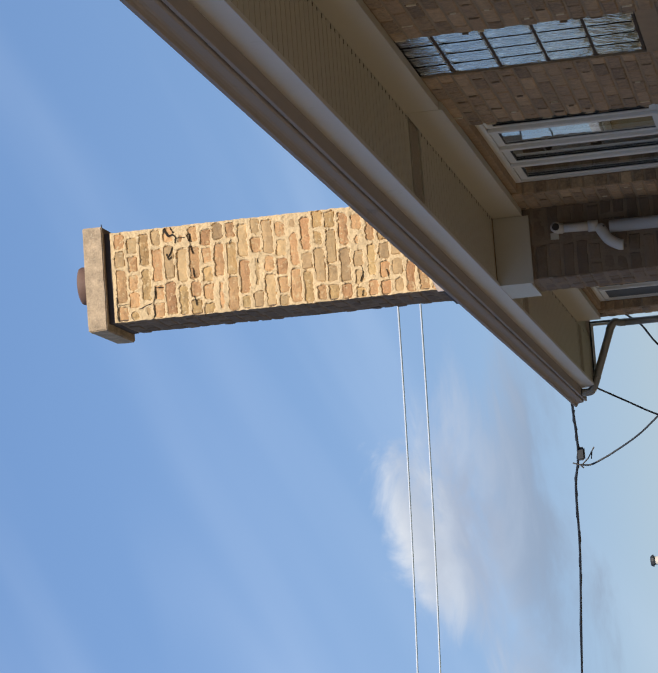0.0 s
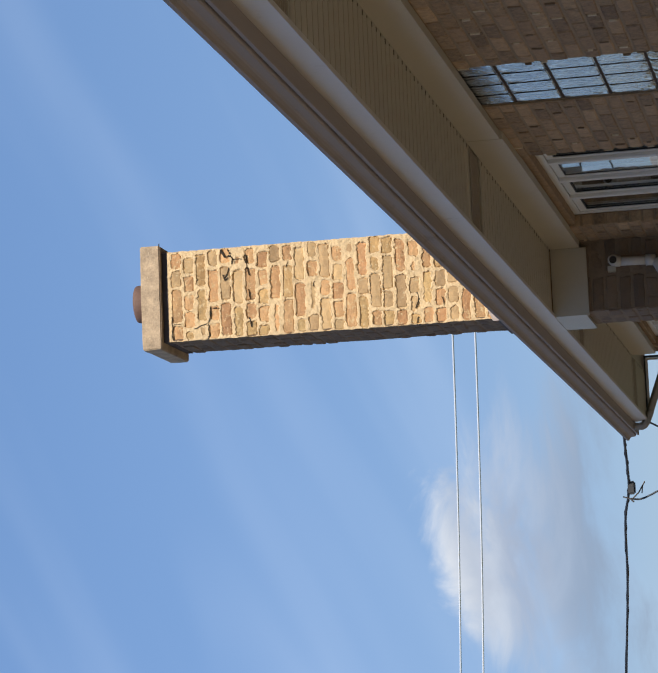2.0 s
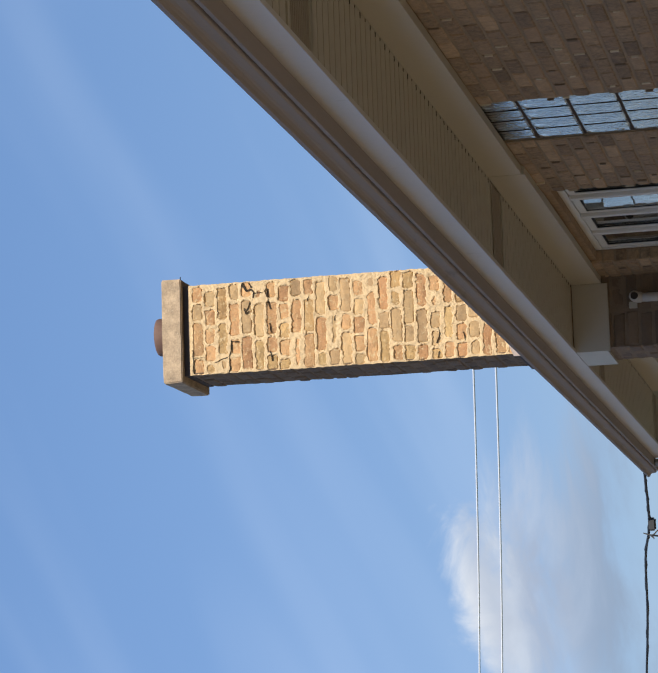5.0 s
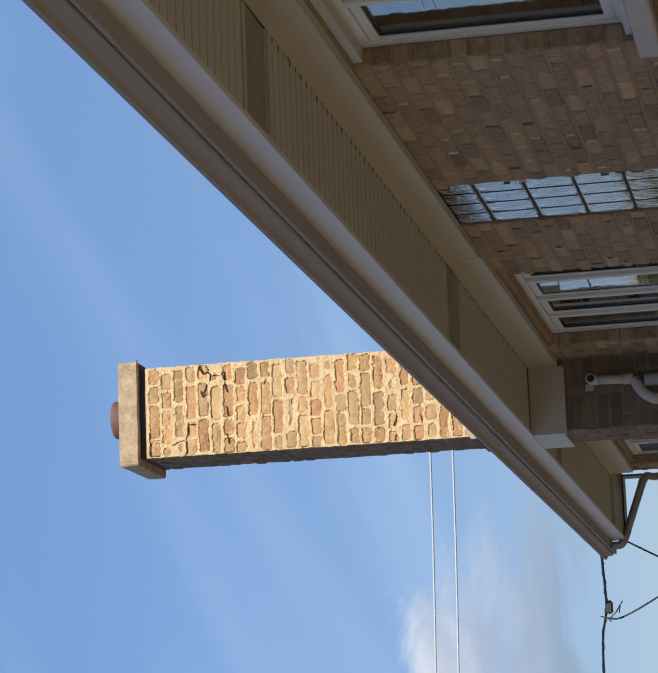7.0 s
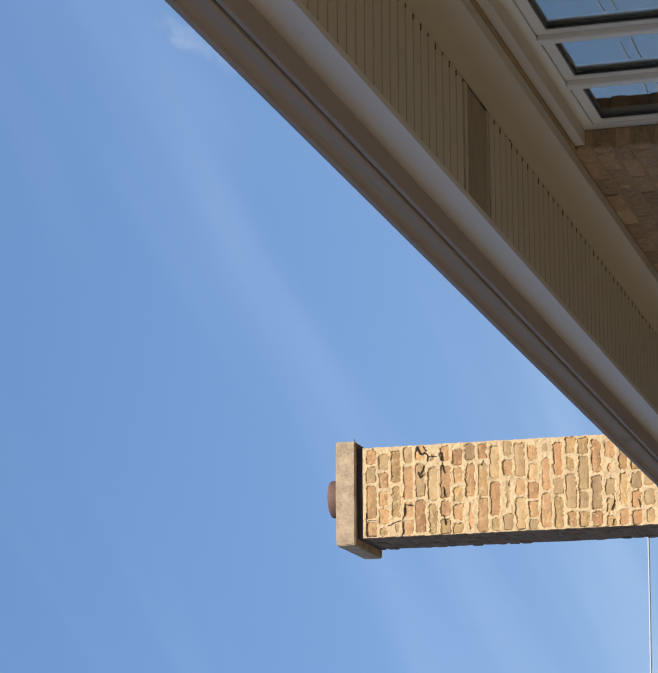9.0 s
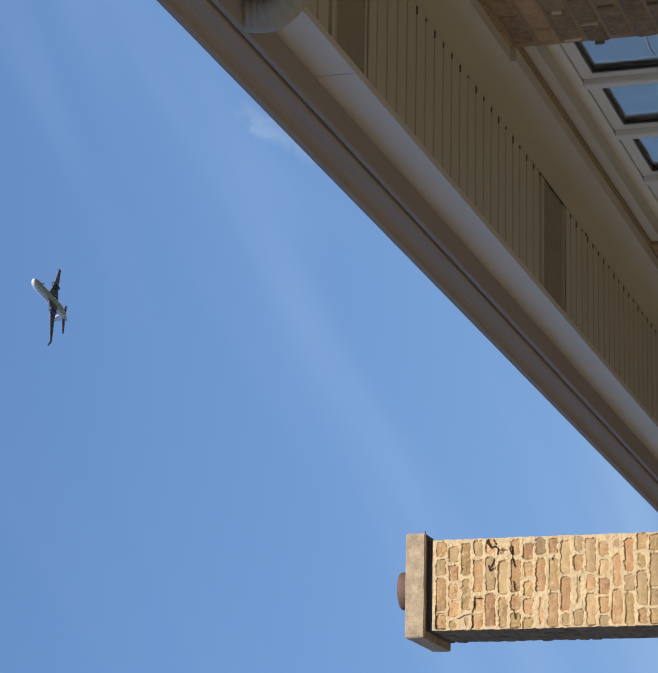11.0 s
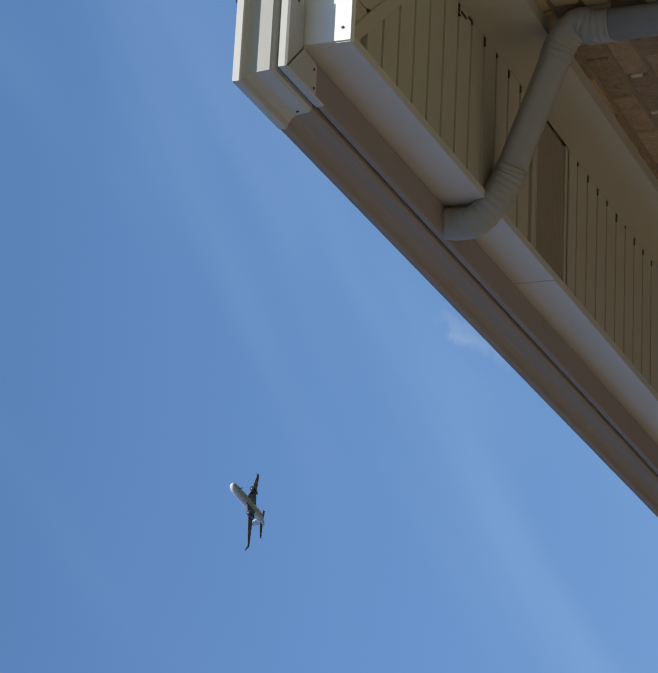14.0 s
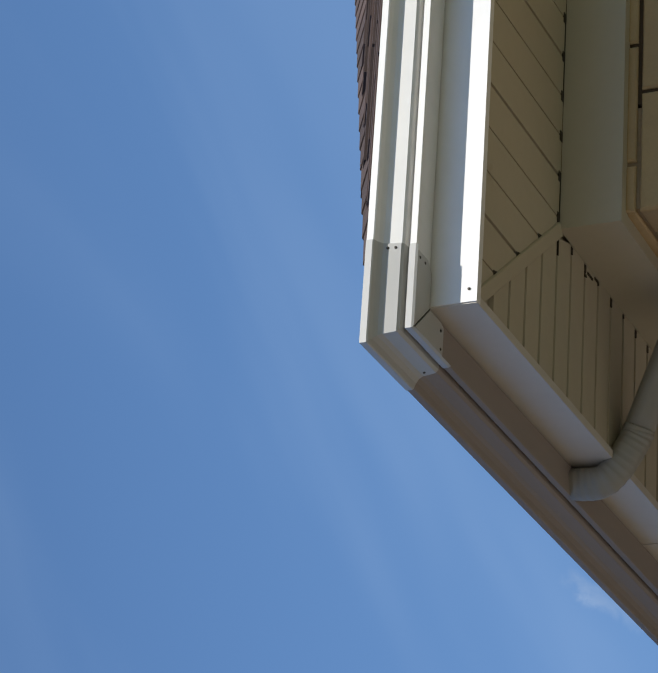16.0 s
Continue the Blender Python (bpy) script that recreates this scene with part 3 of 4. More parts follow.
# ---- downspouts
def downspout(label, outlet, low, wall, foot, half=(0.049, 0.036)):
    """From the gutter's outlet by two elbows to the wall and down it."""
    o, l, u = Vector(outlet), Vector(low), Vector(wall)
    t = thing("downspout", label, "downspout", "downspouts", at=(wall[0], wall[1], foot))
    d = (u - l).normalized()
    e1 = smooth_path([o, o + Vector((0, 0, -0.06)), o.lerp(l, 0.3) + Vector((0, 0, -0.055)), l, l + d * 0.03], 16)
    low_elbow = placed("elbow", tube(e1, 0.04, 16, half, 0.03, 0.008), SPOUT, t, "ribbed bent elbow", True)
    placed("diagonal_pipe", tube([l + d * 0.02, l + d * 0.06, u - d * 0.06, u - d * 0.04], 0.04, 16, (half[0] * 0.95, half[1] * 0.95)), SPOUT, t, smooth=True)
    e2 = smooth_path([u - d * 0.06, u - d * 0.02, u + d * 0.02 + Vector((0, 0, -0.02)), u + Vector((d.x * 0.012, 0, -0.07)), u + Vector((d.x * 0.012, 0, -0.11))], 16)
    placed("elbow", tube(e2, 0.04, 16, half, 0.03, 0.008), SPOUT, t, "ribbed bent elbow", True)
    end = e2[-1]
    placed("pipe", tube([end + Vector((0, 0, 0.02)), end + Vector((0, 0, -0.3)), Vector((end.x, end.y, foot))], 0.04, 16, (half[0] * 0.95, half[1] * 0.95)), SPOUT, t, smooth=True)
    placed("screw", rivet(l + d * 0.03 + Vector((-0.01, -0.047, 0)), (-0.2, -1, 0)), SCREW, low_elbow)
    return t


downspout("beige metal downspout with ribbed elbows below the corner", (2.166, 5.060, GB + 0.004), (2.262, 5.068, 3.314), (2.578, 5.015, 3.168), 0.03)
downspout("beige metal downspout at the far end of the eave", (2.155, 20.12, GB + 0.004), (2.245, 20.12, 3.330), (2.66, 20.08, 3.17), 0.0, (0.031, 0.027))


# ---- windows
def window(name, y0, y1, z0, lites, screened, slack=None):
    t = thing(name, "almond framed casement windows in a brick opening", "window", kind="structure", at=(WX + 0.08, y0, z0))
    x0, x1, zt = WX + 0.075, WX + 0.135, 3.188
    f = 0.042
    placed("window_frame", merged(box(x0, x1, y0 + 0.002, y0 + f, z0, zt), box(x0, x1, y1 - f, y1 - 0.002, z0, zt), box(x0, x1, y0 + f, y1 - f, zt - 0.07, zt), box(x0, x1, y0 + f, y1 - f, z0, z0 + 0.06)), FRAME, t)
    placed("head_trim", box(WX + 0.02, x0 - 0.002, y0 + 0.002, y1 - 0.002, zt - 0.035, zt), TRIM if name == "window_1" else WALL_BRICK, t, "filler over the frame")
    placed("sill_nose", box(WX + 0.03, x0 - 0.002, y0 + 0.002, y1 - 0.002, z0, z0 + 0.035), FRAME, t)
    step = (y1 - y0 - 2 * f) / lites
    sashes = []
    for i in range(lites):
        a, b = y0 + f + i * step, y0 + f + (i + 1) * step
        if i:
            placed("mullion", tidy(mesh_of(*box(x0 - 0.012, x1, a - 0.020, a + 0.020, z0 + 0.062, zt - 0.072)), 0.004), FRAME, t)
        a, b = a + (0.022 if i else 0.003), b - (0.022 if i < lites - 1 else 0.003)
        s = 0.036
        za, zb = z0 + 0.063, zt - 0.073
        sash = placed("sash", merged(box(x0 + 0.008, x1 - 0.008, a, a + s, za, zb), box(x0 + 0.008, x1 - 0.008, b - s, b, za, zb), box(x0 + 0.008, x1 - 0.008, a + s, b - s, zb - s, zb), box(x0 + 0.008, x1 - 0.008, a + s, b - s, za, za + s)), FRAME, t)
        placed("gasket", merged(box(x0 + 0.012, x0 + 0.02, a + s, a + s + 0.006, za + s, zb - s), box(x0 + 0.012, x0 + 0.02, b - s - 0.006, b - s, za + s, zb - s), box(x0 + 0.012, x0 + 0.02, a + s, b - s, zb - s - 0.006, zb - s)), GASKET, sash)
        p = placed("pane", box(x0 + 0.022, x0 + 0.027, a + s, b - s, za + s, zb - s), PANE, sash, "clear reflecting glass")
        p.visible_shadow = False
        sashes.append((p, (a + b) / 2))
        if i in screened:
            placed("insect_screen", box(x0 + 0.013, x0 + 0.015, a + s + 0.004, b - s - 0.004, za + s + 0.004, zb - s - 0.008), SCREEN, sash, "dark insect screen")
    if slack is not None:  # one pane sits a little askew in its sash
        s, h = sashes[slack]
        hinge = Matrix.Translation((x0 + 0.0245, h, 0))
        s.matrix_local = s.matrix_local @ hinge @ pose(0, 0, 0, 0, 0, 3.0) @ hinge.inverted()
    zz = zt - 0.034
    while zz > z0 + 0.03:  # bricks of the far reveal
        placed("brick", tidy(mesh_of(*box(WX + 0.010, x0 - 0.004, y1 - 0.007, y1 + 0.004, zz - 0.028, zz + 0.028)), 0.003), WALL_BRICK, t, "brown brick of the reveal")
        zz -= 0.0678
    sill = mesh_of(*box(WX - 0.05, WX + 0.20, y0 - 0.03, y1 + 0.03, z0 - 0.085, z0 - 0.004))
    placed("window_sill", tidy(sill, 0.006), STONE, t, "pale stone sill")
    k = int((y1 - y0) / 0.03)
    pts = [(WX + 0.42 + 0.012 * math.sin(i * 1.9) + 0.006 * math.sin(i * 0.7), y0 - 0.1 + i * (y1 - y0 + 0.2) / k) for i in range(k + 1)]
    rings = [[Vector((x, y, 1.4)), Vector((x, y, 3.25)), Vector((x + 0.004, y, 3.25)), Vector((x + 0.004, y, 1.4))] for x, y in pts]
    c = tagged(part("curtain", ring_sweep(rings), CURTAIN, smooth=True), "grey curtain drawn behind the window", "curtain", "curtains")
    return t


for (name, y0, y1, z0, n), scr in zip(WIN, ((), (), (0, 1))):
    window(name, y0, y1, z0, n, scr, 1 if name == "window_2" else None)

# glass block window
gb = thing("window_4", "glass block window of wavy square blocks", "window", kind="structure", at=(WX + 0.05, BLK[0], BLK[2]))
bw, bh = (BLK[1] - BLK[0] - 0.008) / 4, 0.2090
bmsh = tidy(mesh_of(*box(0, 0.08, 0.005, bw - 0.005, 0.005, bh - 0.005)), 0.006, 2)
bmsh.materials.append(BLOCK)
rows = []
for j in range(5):
    for i in range(4):
        ob = part("glass_block", bmsh, BLOCK, gb)
        ob.location = Vector((WX + 0.014, BLK[0] + 0.004 + i * bw, BLK[2] + 0.012 + j * bh)) - gb.location
    rows.append(box(WX + 0.018, WX + 0.09, BLK[0] + 0.001, BLK[1] - 0.001, BLK[2] + 0.012 + j * bh - 0.006, BLK[2] + 0.012 + j * bh + 0.006))
for i in range(5):
    rows.append(box(WX + 0.019, WX + 0.089, BLK[0] + 0.004 + i * bw - 0.0035, BLK[0] + 0.004 + i * bw + 0.0035, BLK[2] + 0.002, 3.24))
placed("mortar_grid", merged(*rows), FACE_MORTAR, gb, "dark thin joints")
placed("backing", box(WX + 0.20, WX + 0.21, BLK[0] - 0.05, BLK[1] + 0.05, 1.9, 3.28), ROOM, gb)

# ---- chimney
x0, x1, y0, y1 = CH
chim = thing("chimney", "weathered chimney of yellow and orange common brick, thick cream mortar", "chimney", at=(x0, y0, 0))
ZT = 5.632


def mortar_face(ax, ay, bx, by, za, zb, out, nx, nz, seed):
    """An uneven mortar face between two corners; it sinks and swells by a few millimetres."""
    rows = []
    for j in range(nz + 1):
        r = []
        for i in range(nx + 1):
            s, z = i / nx, za + (zb - za) * j / nz
            p = Vector((ax + (bx - ax) * s, ay + (by - ay) * s, z))
            k = noise.noise(p * 17 + Vector((seed, 0, 0))) * 0.005 + noise.noise(p * 45) * 0.004
            if 0 < i < nx:
                p += Vector(out) * k
            elif j:
                p += Vector(out) * k * 0.3 + Vector((bx - ax, by - ay, 0)).normalized() * k * 0.9
            r.append(p)
        rows.append(r)
    return ring_sweep(rows, closed=False, ends=False)


m = 0.006
placed("mortar", mortar_face(x0 + m, y0 + m, x1 - m, y0 + m, 0.05, 3.36, (0, -1, 0), 36, 130, 1), SHADED_MORTAR, chim, "mortar under the eave, shade put in its dark colour", True)
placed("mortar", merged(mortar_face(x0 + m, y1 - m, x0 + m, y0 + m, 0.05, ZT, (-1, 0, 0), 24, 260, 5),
                        mortar_face(x1 - m, y1 - m, x0 + m, y1 - m, 0.05, ZT, (0, 1, 0), 8, 20, 9), mortar_face(x1 - m, y0 + m, x1 - m, y1 - m, 0.05, ZT, (1, 0, 0), 8, 20, 2)), SHADED_MORTAR, chim, "mortar on the shaded sides, shade put in its dark colour", True)
kinds = {}
rnd = random.Random(5)


def chimney_brick(length, seed, mat):
    key = (round(length, 3), seed, mat.name)
    if key not in kinds:
        me = mesh_of(*brick_mesh(length, 0.062, 0.012, 0.0034, seed))
        me.materials.append(mat)
        kinds[key] = me
    return kinds[key]


COURSE = 0.0757
z = ZT - 0.053
sunny = []  # bricks of the front face above the eave, course by course
row = 0
while z > 1.9:
    header = row % 6 == 1
    if z > 3.4:
        sunny.append((z, []))
    for face in ("front", "side"):
        span = (x1 - x0) if face == "front" else (y1 - y0)
        bl = 0.095 if header else 0.200
        s = (0.0 if (row + (face == "side")) % 2 else -0.103) + rnd.uniform(-0.012, 0.012)
        if header:
            s = -0.03
        while s < span - 0.03:
            bl = 0.095 if header or rnd.random() < 0.3 else 0.200
            a, b = max(s, 0.004), min(s + bl, span - 0.004)
            if b - a > 0.035:
                size = 0.093 if b - a < 0.12 else (0.145 if b - a < 0.17 else 0.196)
                size = min(size, b - a)
                me = chimney_brick(round(size / 0.012) * 0.012, rnd.randrange(5), CHIM_SHADED if z < 3.4 or face == "side" else rnd.choice((CHIM_BRICK, CHIM_BRICK, CHIM_PALE, CHIM_OLIVE)))
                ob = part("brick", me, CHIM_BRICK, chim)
                mid = (a + b) / 2
                sink = rnd.uniform(-0.002, 0.005)
                if face == "front":
                    if z > 3.4:
                        sunny[-1][1].append((mid, size / 2, rnd.choice((0.0, 0.0, 0.0, 0.001, 0.002, 0.003, 0.004, 0.006, 0.009, 0.0, 0.002, 0.02))))
                    loc = Vector((x0 + mid, y0 + 0.012 + sink, z + rnd.uniform(-0.004, 0.004)))
                    turn = 0
                else:
                    loc = Vector((x0 + 0.012 + sink, y1 - mid, z + rnd.uniform(-0.004, 0.004)))
                    turn = -90
                ob.matrix_local = Matrix.Translation(loc - chim.location) @ pose(0, 0, 0, rnd.uniform(-1.5, 1.5), rnd.uniform(-1.5, 1.5), turn + rnd.uniform(-1, 1))
            s += bl + 0.011 + rnd.uniform(0, 0.005)
    z -= COURSE * rnd.uniform(0.96, 1.04)
    row += 1



def smeared_mortar(za, zb, nx, nz):
    """Mortar struck flush and smeared over the bricks' edges: it stands proud of them and sinks in ragged holes in which their faces show."""
    grid = []
    for j in range(nz + 1):
        zz = za + (zb - za) * j / nz
        zc, course = min(sunny, key=lambda c: abs(c[0] - zz))
        line = []
        for i in range(nx + 1):
            u = (x1 - x0) * i / nx
            p = Vector((u, 3.7, zz))
            fray = noise.noise(p * 26) * 0.010 + noise.noise(p * 70) * 0.007
            hole = 1.0
            for mid, half, inset in course:
                a, b = abs(u - mid) - half + 0.015 + inset, abs(zz - zc) - 0.0145 + inset
                hole = min(hole, math.hypot(max(a, 0), max(b, 0)) + min(max(a, b), 0) - 0.015)
            deep = min(max(0.5 - (hole + fray + 0.001) / 0.006, 0), 1)
            out = (0.0035 + noise.noise(p * 19) * 0.004 + noise.noise(p * 60) * 0.003) * (1 - deep) - 0.009 * deep
            edge = noise.noise(p * 31) * 0.004 if i in (0, nx) else 0
            line.append(Vector((x0 + u + edge + (0.001 if i == 0 else 0), y0 - out * (0.3 if i in (0, nx) else 1), zz)))
        grid.append(line)
    return ring_sweep(grid, closed=False, ends=False)


placed("mortar", smeared_mortar(3.36, ZT, 124, 500), CHIM_MORTAR, chim, "smeared cream mortar")


# open joints near the top
def crack(points, wide):
    p = [Vector((x0 + max(u, 0.004), y0 - 0.0068, min(zz, ZT - 0.004))) for u, zz in points]
    out = []
    fine = []
    for a, b in zip(p, p[1:]):
        fine += [a.lerp(b, t) + Vector((rnd.uniform(-1, 1), 0, rnd.uniform(-1, 1))) * 0.0035 for t in (0, 0.33, 0.66)]
    p = fine + [p[-1]]
    for a, b in zip(p, p[1:]):
        d = (b - a).normalized()
        s = Vector((-d.z, 0, d.x)) * wide * rnd.uniform(0.15, 0.75)
        q = Vector((0, 0.016, 0))
        v = [a - s, b - s * 0.7, b + s * 0.7, a + s]
        out.append((v + [k + q for k in v], [(0, 1, 2, 3), (0, 4, 5, 1), (1, 5, 6, 2), (2, 6, 7, 3), (3, 7, 4, 0)]))
    return merged(*out)


for pts, wd in [([(0.15, 5.612), (0.097, 5.610), (0.05, 5.616), (0.008, 5.607)], 0.005), ([(0.103, 5.610), (0.104, 5.584), (0.104, 5.541)], 0.0032), ([(0.071, 5.481), (0.086, 5.432), (0.102, 5.389)], 0.004),
                ([(0.185, 5.324), (0.190, 5.376), (0.119, 5.385), (0.078, 5.393), (0.025, 5.387), (0.004, 5.399)], 0.005), ([(0.531, 5.304), (0.482, 5.280), (0.492, 5.256), (0.473, 5.232), (0.438, 5.239)], 0.010),
                ([(0.498, 5.244), (0.529, 5.261)], 0.009), ([(0.467, 5.232), (0.464, 5.178)], 0.004), ([(0.357, 5.288), (0.397, 5.264), (0.421, 5.257)], 0.006), ([(0.381, 5.294), (0.345, 5.283), (0.362, 5.264)], 0.006),
                ([(0.486, 5.153), (0.426, 5.148), (0.366, 5.137)], 0.003), ([(0.283, 5.145), (0.223, 5.134)], 0.002), ([(0.118, 5.142), (0.058, 5.133)], 0.005), ([(0.153, 3.999), (0.088, 3.978)], 0.003),
                ([(0.19, 4.144), (0.154, 4.133), (0.097, 4.153)], 0.0025), ([(0.05, 4.137), (0.012, 4.150)], 0.0025), ([(0.30, 4.745), (0.27, 4.752)], 0.003), ([(0.40, 4.912), (0.43, 4.900)], 0.0028)]:
    placed("open_joint", crack(pts, wd), CRACK, chim, "dark crack where mortar has fallen out")

# cap, flue, flashing, rod
cx0, cx1, cy0, cy1 = x0 - 0.042, x1 + 0.038, y0 - 0.042, y1 + 0.05
bm = bmesh.new()
bmesh.ops.create_cube(bm, size=1)
for v in bm.verts:
    v.co = Vector(((cx0 + cx1) / 2 + v.co.x * (cx1 - cx0), (cy0 + cy1) / 2 + v.co.y * (cy1 - cy0), 5.729 + v.co.z * 0.120))
bmesh.ops.subdivide_edges(bm, edges=bm.edges[:], cuts=9, use_grid_fill=True)
for v in bm.verts:
    p = v.co.copy()
    v.co += Vector((noise.noise(p * 11), noise.noise(p * 11 + Vector((7, 0, 0))), noise.noise(p * 11 + Vector((0, 9, 0))))) * 0.0045
    if p.z > 5.78:
        v.co.z += 0.010 * (1 - max(abs(p.x - (cx0 + cx1) / 2) / 0.305, abs(p.y - (cy0 + cy1) / 2) / 0.27))
me = bpy.data.meshes.new("cap")
bm.to_mesh(me)
bm.free()
cap_slab = placed("cap", tidy(me, 0.006, 2), CONCRETE, chim, "grey-tan cast concrete cap")
# The cap's shadow is put into this band's near-black colour.
placed("bed_course", box(x0 + 0.002, x1 - 0.002, y0 + 0.002, y1 - 0.002, ZT - 0.002, 5.671), TAR_AND_SHADE, chim, "dark band under the cap, coloured as the cap's shadow")
fc = Vector((2.500, 14.72, 0))
ro = [(0.106, 5.78), (0.112, 5.85), (0.114, 5.872), (0.110, 5.884), (0.094, 5.884), (0.092, 5.80), (0.092, 5.70)]
rings = [[fc + Vector((math.cos(t) * r, math.sin(t) * r, z)) for t in [2 * math.pi * k / 28 for k in range(28)]] for r, z in ro]
placed("flue", ring_sweep(rings, True, False), CLAY, cap_slab, "round brown clay flue", True)
placed("rod", tube([(2.862, 14.72, 5.742), (2.80, 14.72, 5.742)], 0.003, 6), CABLE, chim, "thin iron pin")
zr = lambda x: z0r + (x - FX) * PITCH
z0r = EAVE
fl = []
steps = [(x0 - 0.012, x0 + 0.13), (x0 + 0.12, x0 + 0.27), (x0 + 0.26, x0 + 0.41), (x0 + 0.40, x1 + 0.01)]
for k, (a, b) in enumerate(steps):
    fl.append(([(a, y0 - 0.016 - k * 0.0015, zr(a) - 0.05), (b, y0 - 0.016 - k * 0.0015, zr(b) - 0.05), (b, y0 - 0.016 - k * 0.0015, zr(b) + 0.14), (a, y0 - 0.016 - k * 0.0015, zr(a) + 0.155),
                (a, y0 - 0.004, zr(a) - 0.05), (b, y0 - 0.004, zr(b) - 0.05), (b, y0 - 0.004, zr(b) + 0.14), (a, y0 - 0.004, zr(a) + 0.155)],
               [(0, 1, 2, 3), (7, 6, 5, 4), (3, 2, 6, 7), (0, 4, 5, 1), (1, 5, 6, 2), (0, 3, 7, 4)]))
placed("flashing", merged(*fl), FLASH, chim, "dull metal stepped flashing")
placed("flashing", box(x0 - 0.016, x0 - 0.003, y0 - 0.012, y1 + 0.01, zr(x0) - 0.03, zr(x0) + 0.12), TAR_AND_SHADE, chim, "tarred apron flashing")

# ---- vent pipe on the chimney breast
pipe = thing("vent_pipe", "white plastic vent pipe with elbows on the chimney breast", "pipe", at=(2.50, 14.42, 0))
ypp = y0 - 0.055
placed("pipe", tube([(2.492, ypp, 2.962), (2.488, ypp, 2.80)], 0.026, 18), PVC, pipe, smooth=True)
placed("coupling", tube([(2.488, ypp, 2.81), (2.487, ypp, 2.755)], 0.032, 18), PVC, pipe, smooth=True)
e = [Vector((2.492, ypp, 2.955)), Vector((2.493, ypp - 0.006, 2.975)), Vector((2.494, ypp - 0.025, 2.988)), Vector((2.495, ypp - 0.05, 2.990))]
placed("open_elbow", tube(e, 0.031, 18), PVC, pipe, smooth=True)
placed("opening", tube([e[-1] + Vector((0, -0.001, 0)), e[-1] + Vector((0, -0.003, 0))], 0.021, 16), CRACK, pipe, "dark pipe mouth")
placed("drain_pipe", tube([(2.475, ypp + 0.005, 2.69), (2.475, ypp + 0.005, 1.2), (2.475, ypp + 0.005, 0.03)], 0.036, 18), PVC, pipe, smooth=True)
e = smooth_path([(2.478, ypp, 2.745), (2.455, ypp - 0.01, 2.735), (2.40, ypp - 0.015, 2.70), (2.365, ypp - 0.015, 2.645), (2.36, ypp - 0.015, 2.62)], 6)
placed("side_elbow", tube(e, 0.031, 18), PVC, pipe, smooth=True)
placed("bracket", box(2.44, 2.475, y0 - 0.028, y0 - 0.002, 2.985, 3.03), TRIM, pipe)
placed("strap", tube([(2.475, ypp + 0.03, 2.72), (2.475, ypp - 0.038, 2.72)], 0.006, 8), SCREW, pipe)

# ---- overhead lines
def sagging(a, b, sag, n=24):
    a, b = Vector(a), Vector(b)
    return [a.lerp(b, i / n) - Vector((0, 0, 4 * sag * (i / n) * (1 - i / n))) for i in range(n + 1)]


def far(h, e, dist):
    return EYE + toward(h, e) * dist


line = thing("service_cable", "black twisted service cable with a splice box, tied to the house", "cable", at=far(5.6, 5.45, 21.6))
p = [far(6.3, 5.38, 20.75), far(5.85, 5.46, 21), far(5.3, 5.44, 21.4), far(4.7, 5.44, 21.8), far(4.0, 5.56, 22.4), far(2.6, 5.60, 23.5), far(0.3, 5.77, 25.5), far(-8, 6.3, 34), far(-16, 6.6, 48)]
p = smooth_path(p, 8)
placed("cable", tube(p, 0.011, 8), CABLE, line, smooth=True)
tw = [q + Vector((0.008 * math.cos(i * 1.1), 0, 0.011 * math.sin(i * 1.1))) for i, q in enumerate(p)]
placed("messenger", tube(tw, 0.006, 6), CABLE, line, smooth=True)
q = far(4.76, 5.41, 21.7)
placed("splice_box", tidy(mesh_of(*box(q.x - 0.055, q.x + 0.055, q.y - 0.03, q.y + 0.03, q.z - 0.045, q.z + 0.015)), 0.012, 2), CABLE, line, "black splice box")
q = far(4.52, 5.42, 21.8)
placed("clamp", merged(tube([q + Vector((0.02, 0, 0.06)), q, q + Vector((-0.03, 0, -0.03))], 0.006, 6), tube([q + Vector((0, 0, -0.02)), q + Vector((0.05, 0, -0.075)), q + Vector((0.14, 0, -0.13))], 0.006, 6), tube([q + Vector((0.04, 0, -0.1)), q + Vector((0.11, 0, -0.11))], 0.005, 6)), SCREW, line, "small metal tension clamp")
p = smooth_path([far(4.52, 5.42, 21.8), far(4.5, 5.2, 21.8), far(4.58, 4.97, 21.75), far(4.75, 4.62, 21.7), far(5.05, 4.1, 21.5), far(5.40, 3.66, 21.3), far(5.9, 3.1, 21.1), far(6.6, 2.6, 20.9)], 8)
placed("drop_cable", tube(p, 0.008, 8), CABLE, line, smooth=True)
p = smooth_path([far(6.28, 5.05, 20.65), far(6.2, 4.92, 20.7), far(5.85, 4.3, 20.8), far(5.49, 3.65, 20.9), far(5.2, 2.9, 21.0), far(5.1, 2.0, 21.0)], 8)
placed("drop_cable", tube(p, 0.008, 8), CABLE, line, smooth=True)
p = smooth_path([far(7.75, 4.1, 20.7), far(7.48, 3.78, 20.8), far(7.08, 3.51, 20.9), far(6.5, 3.0, 21), far(5.9, 2.2, 21)], 8)
placed("drop_cable", tube(p, 0.008, 8), CABLE, line, smooth=True)
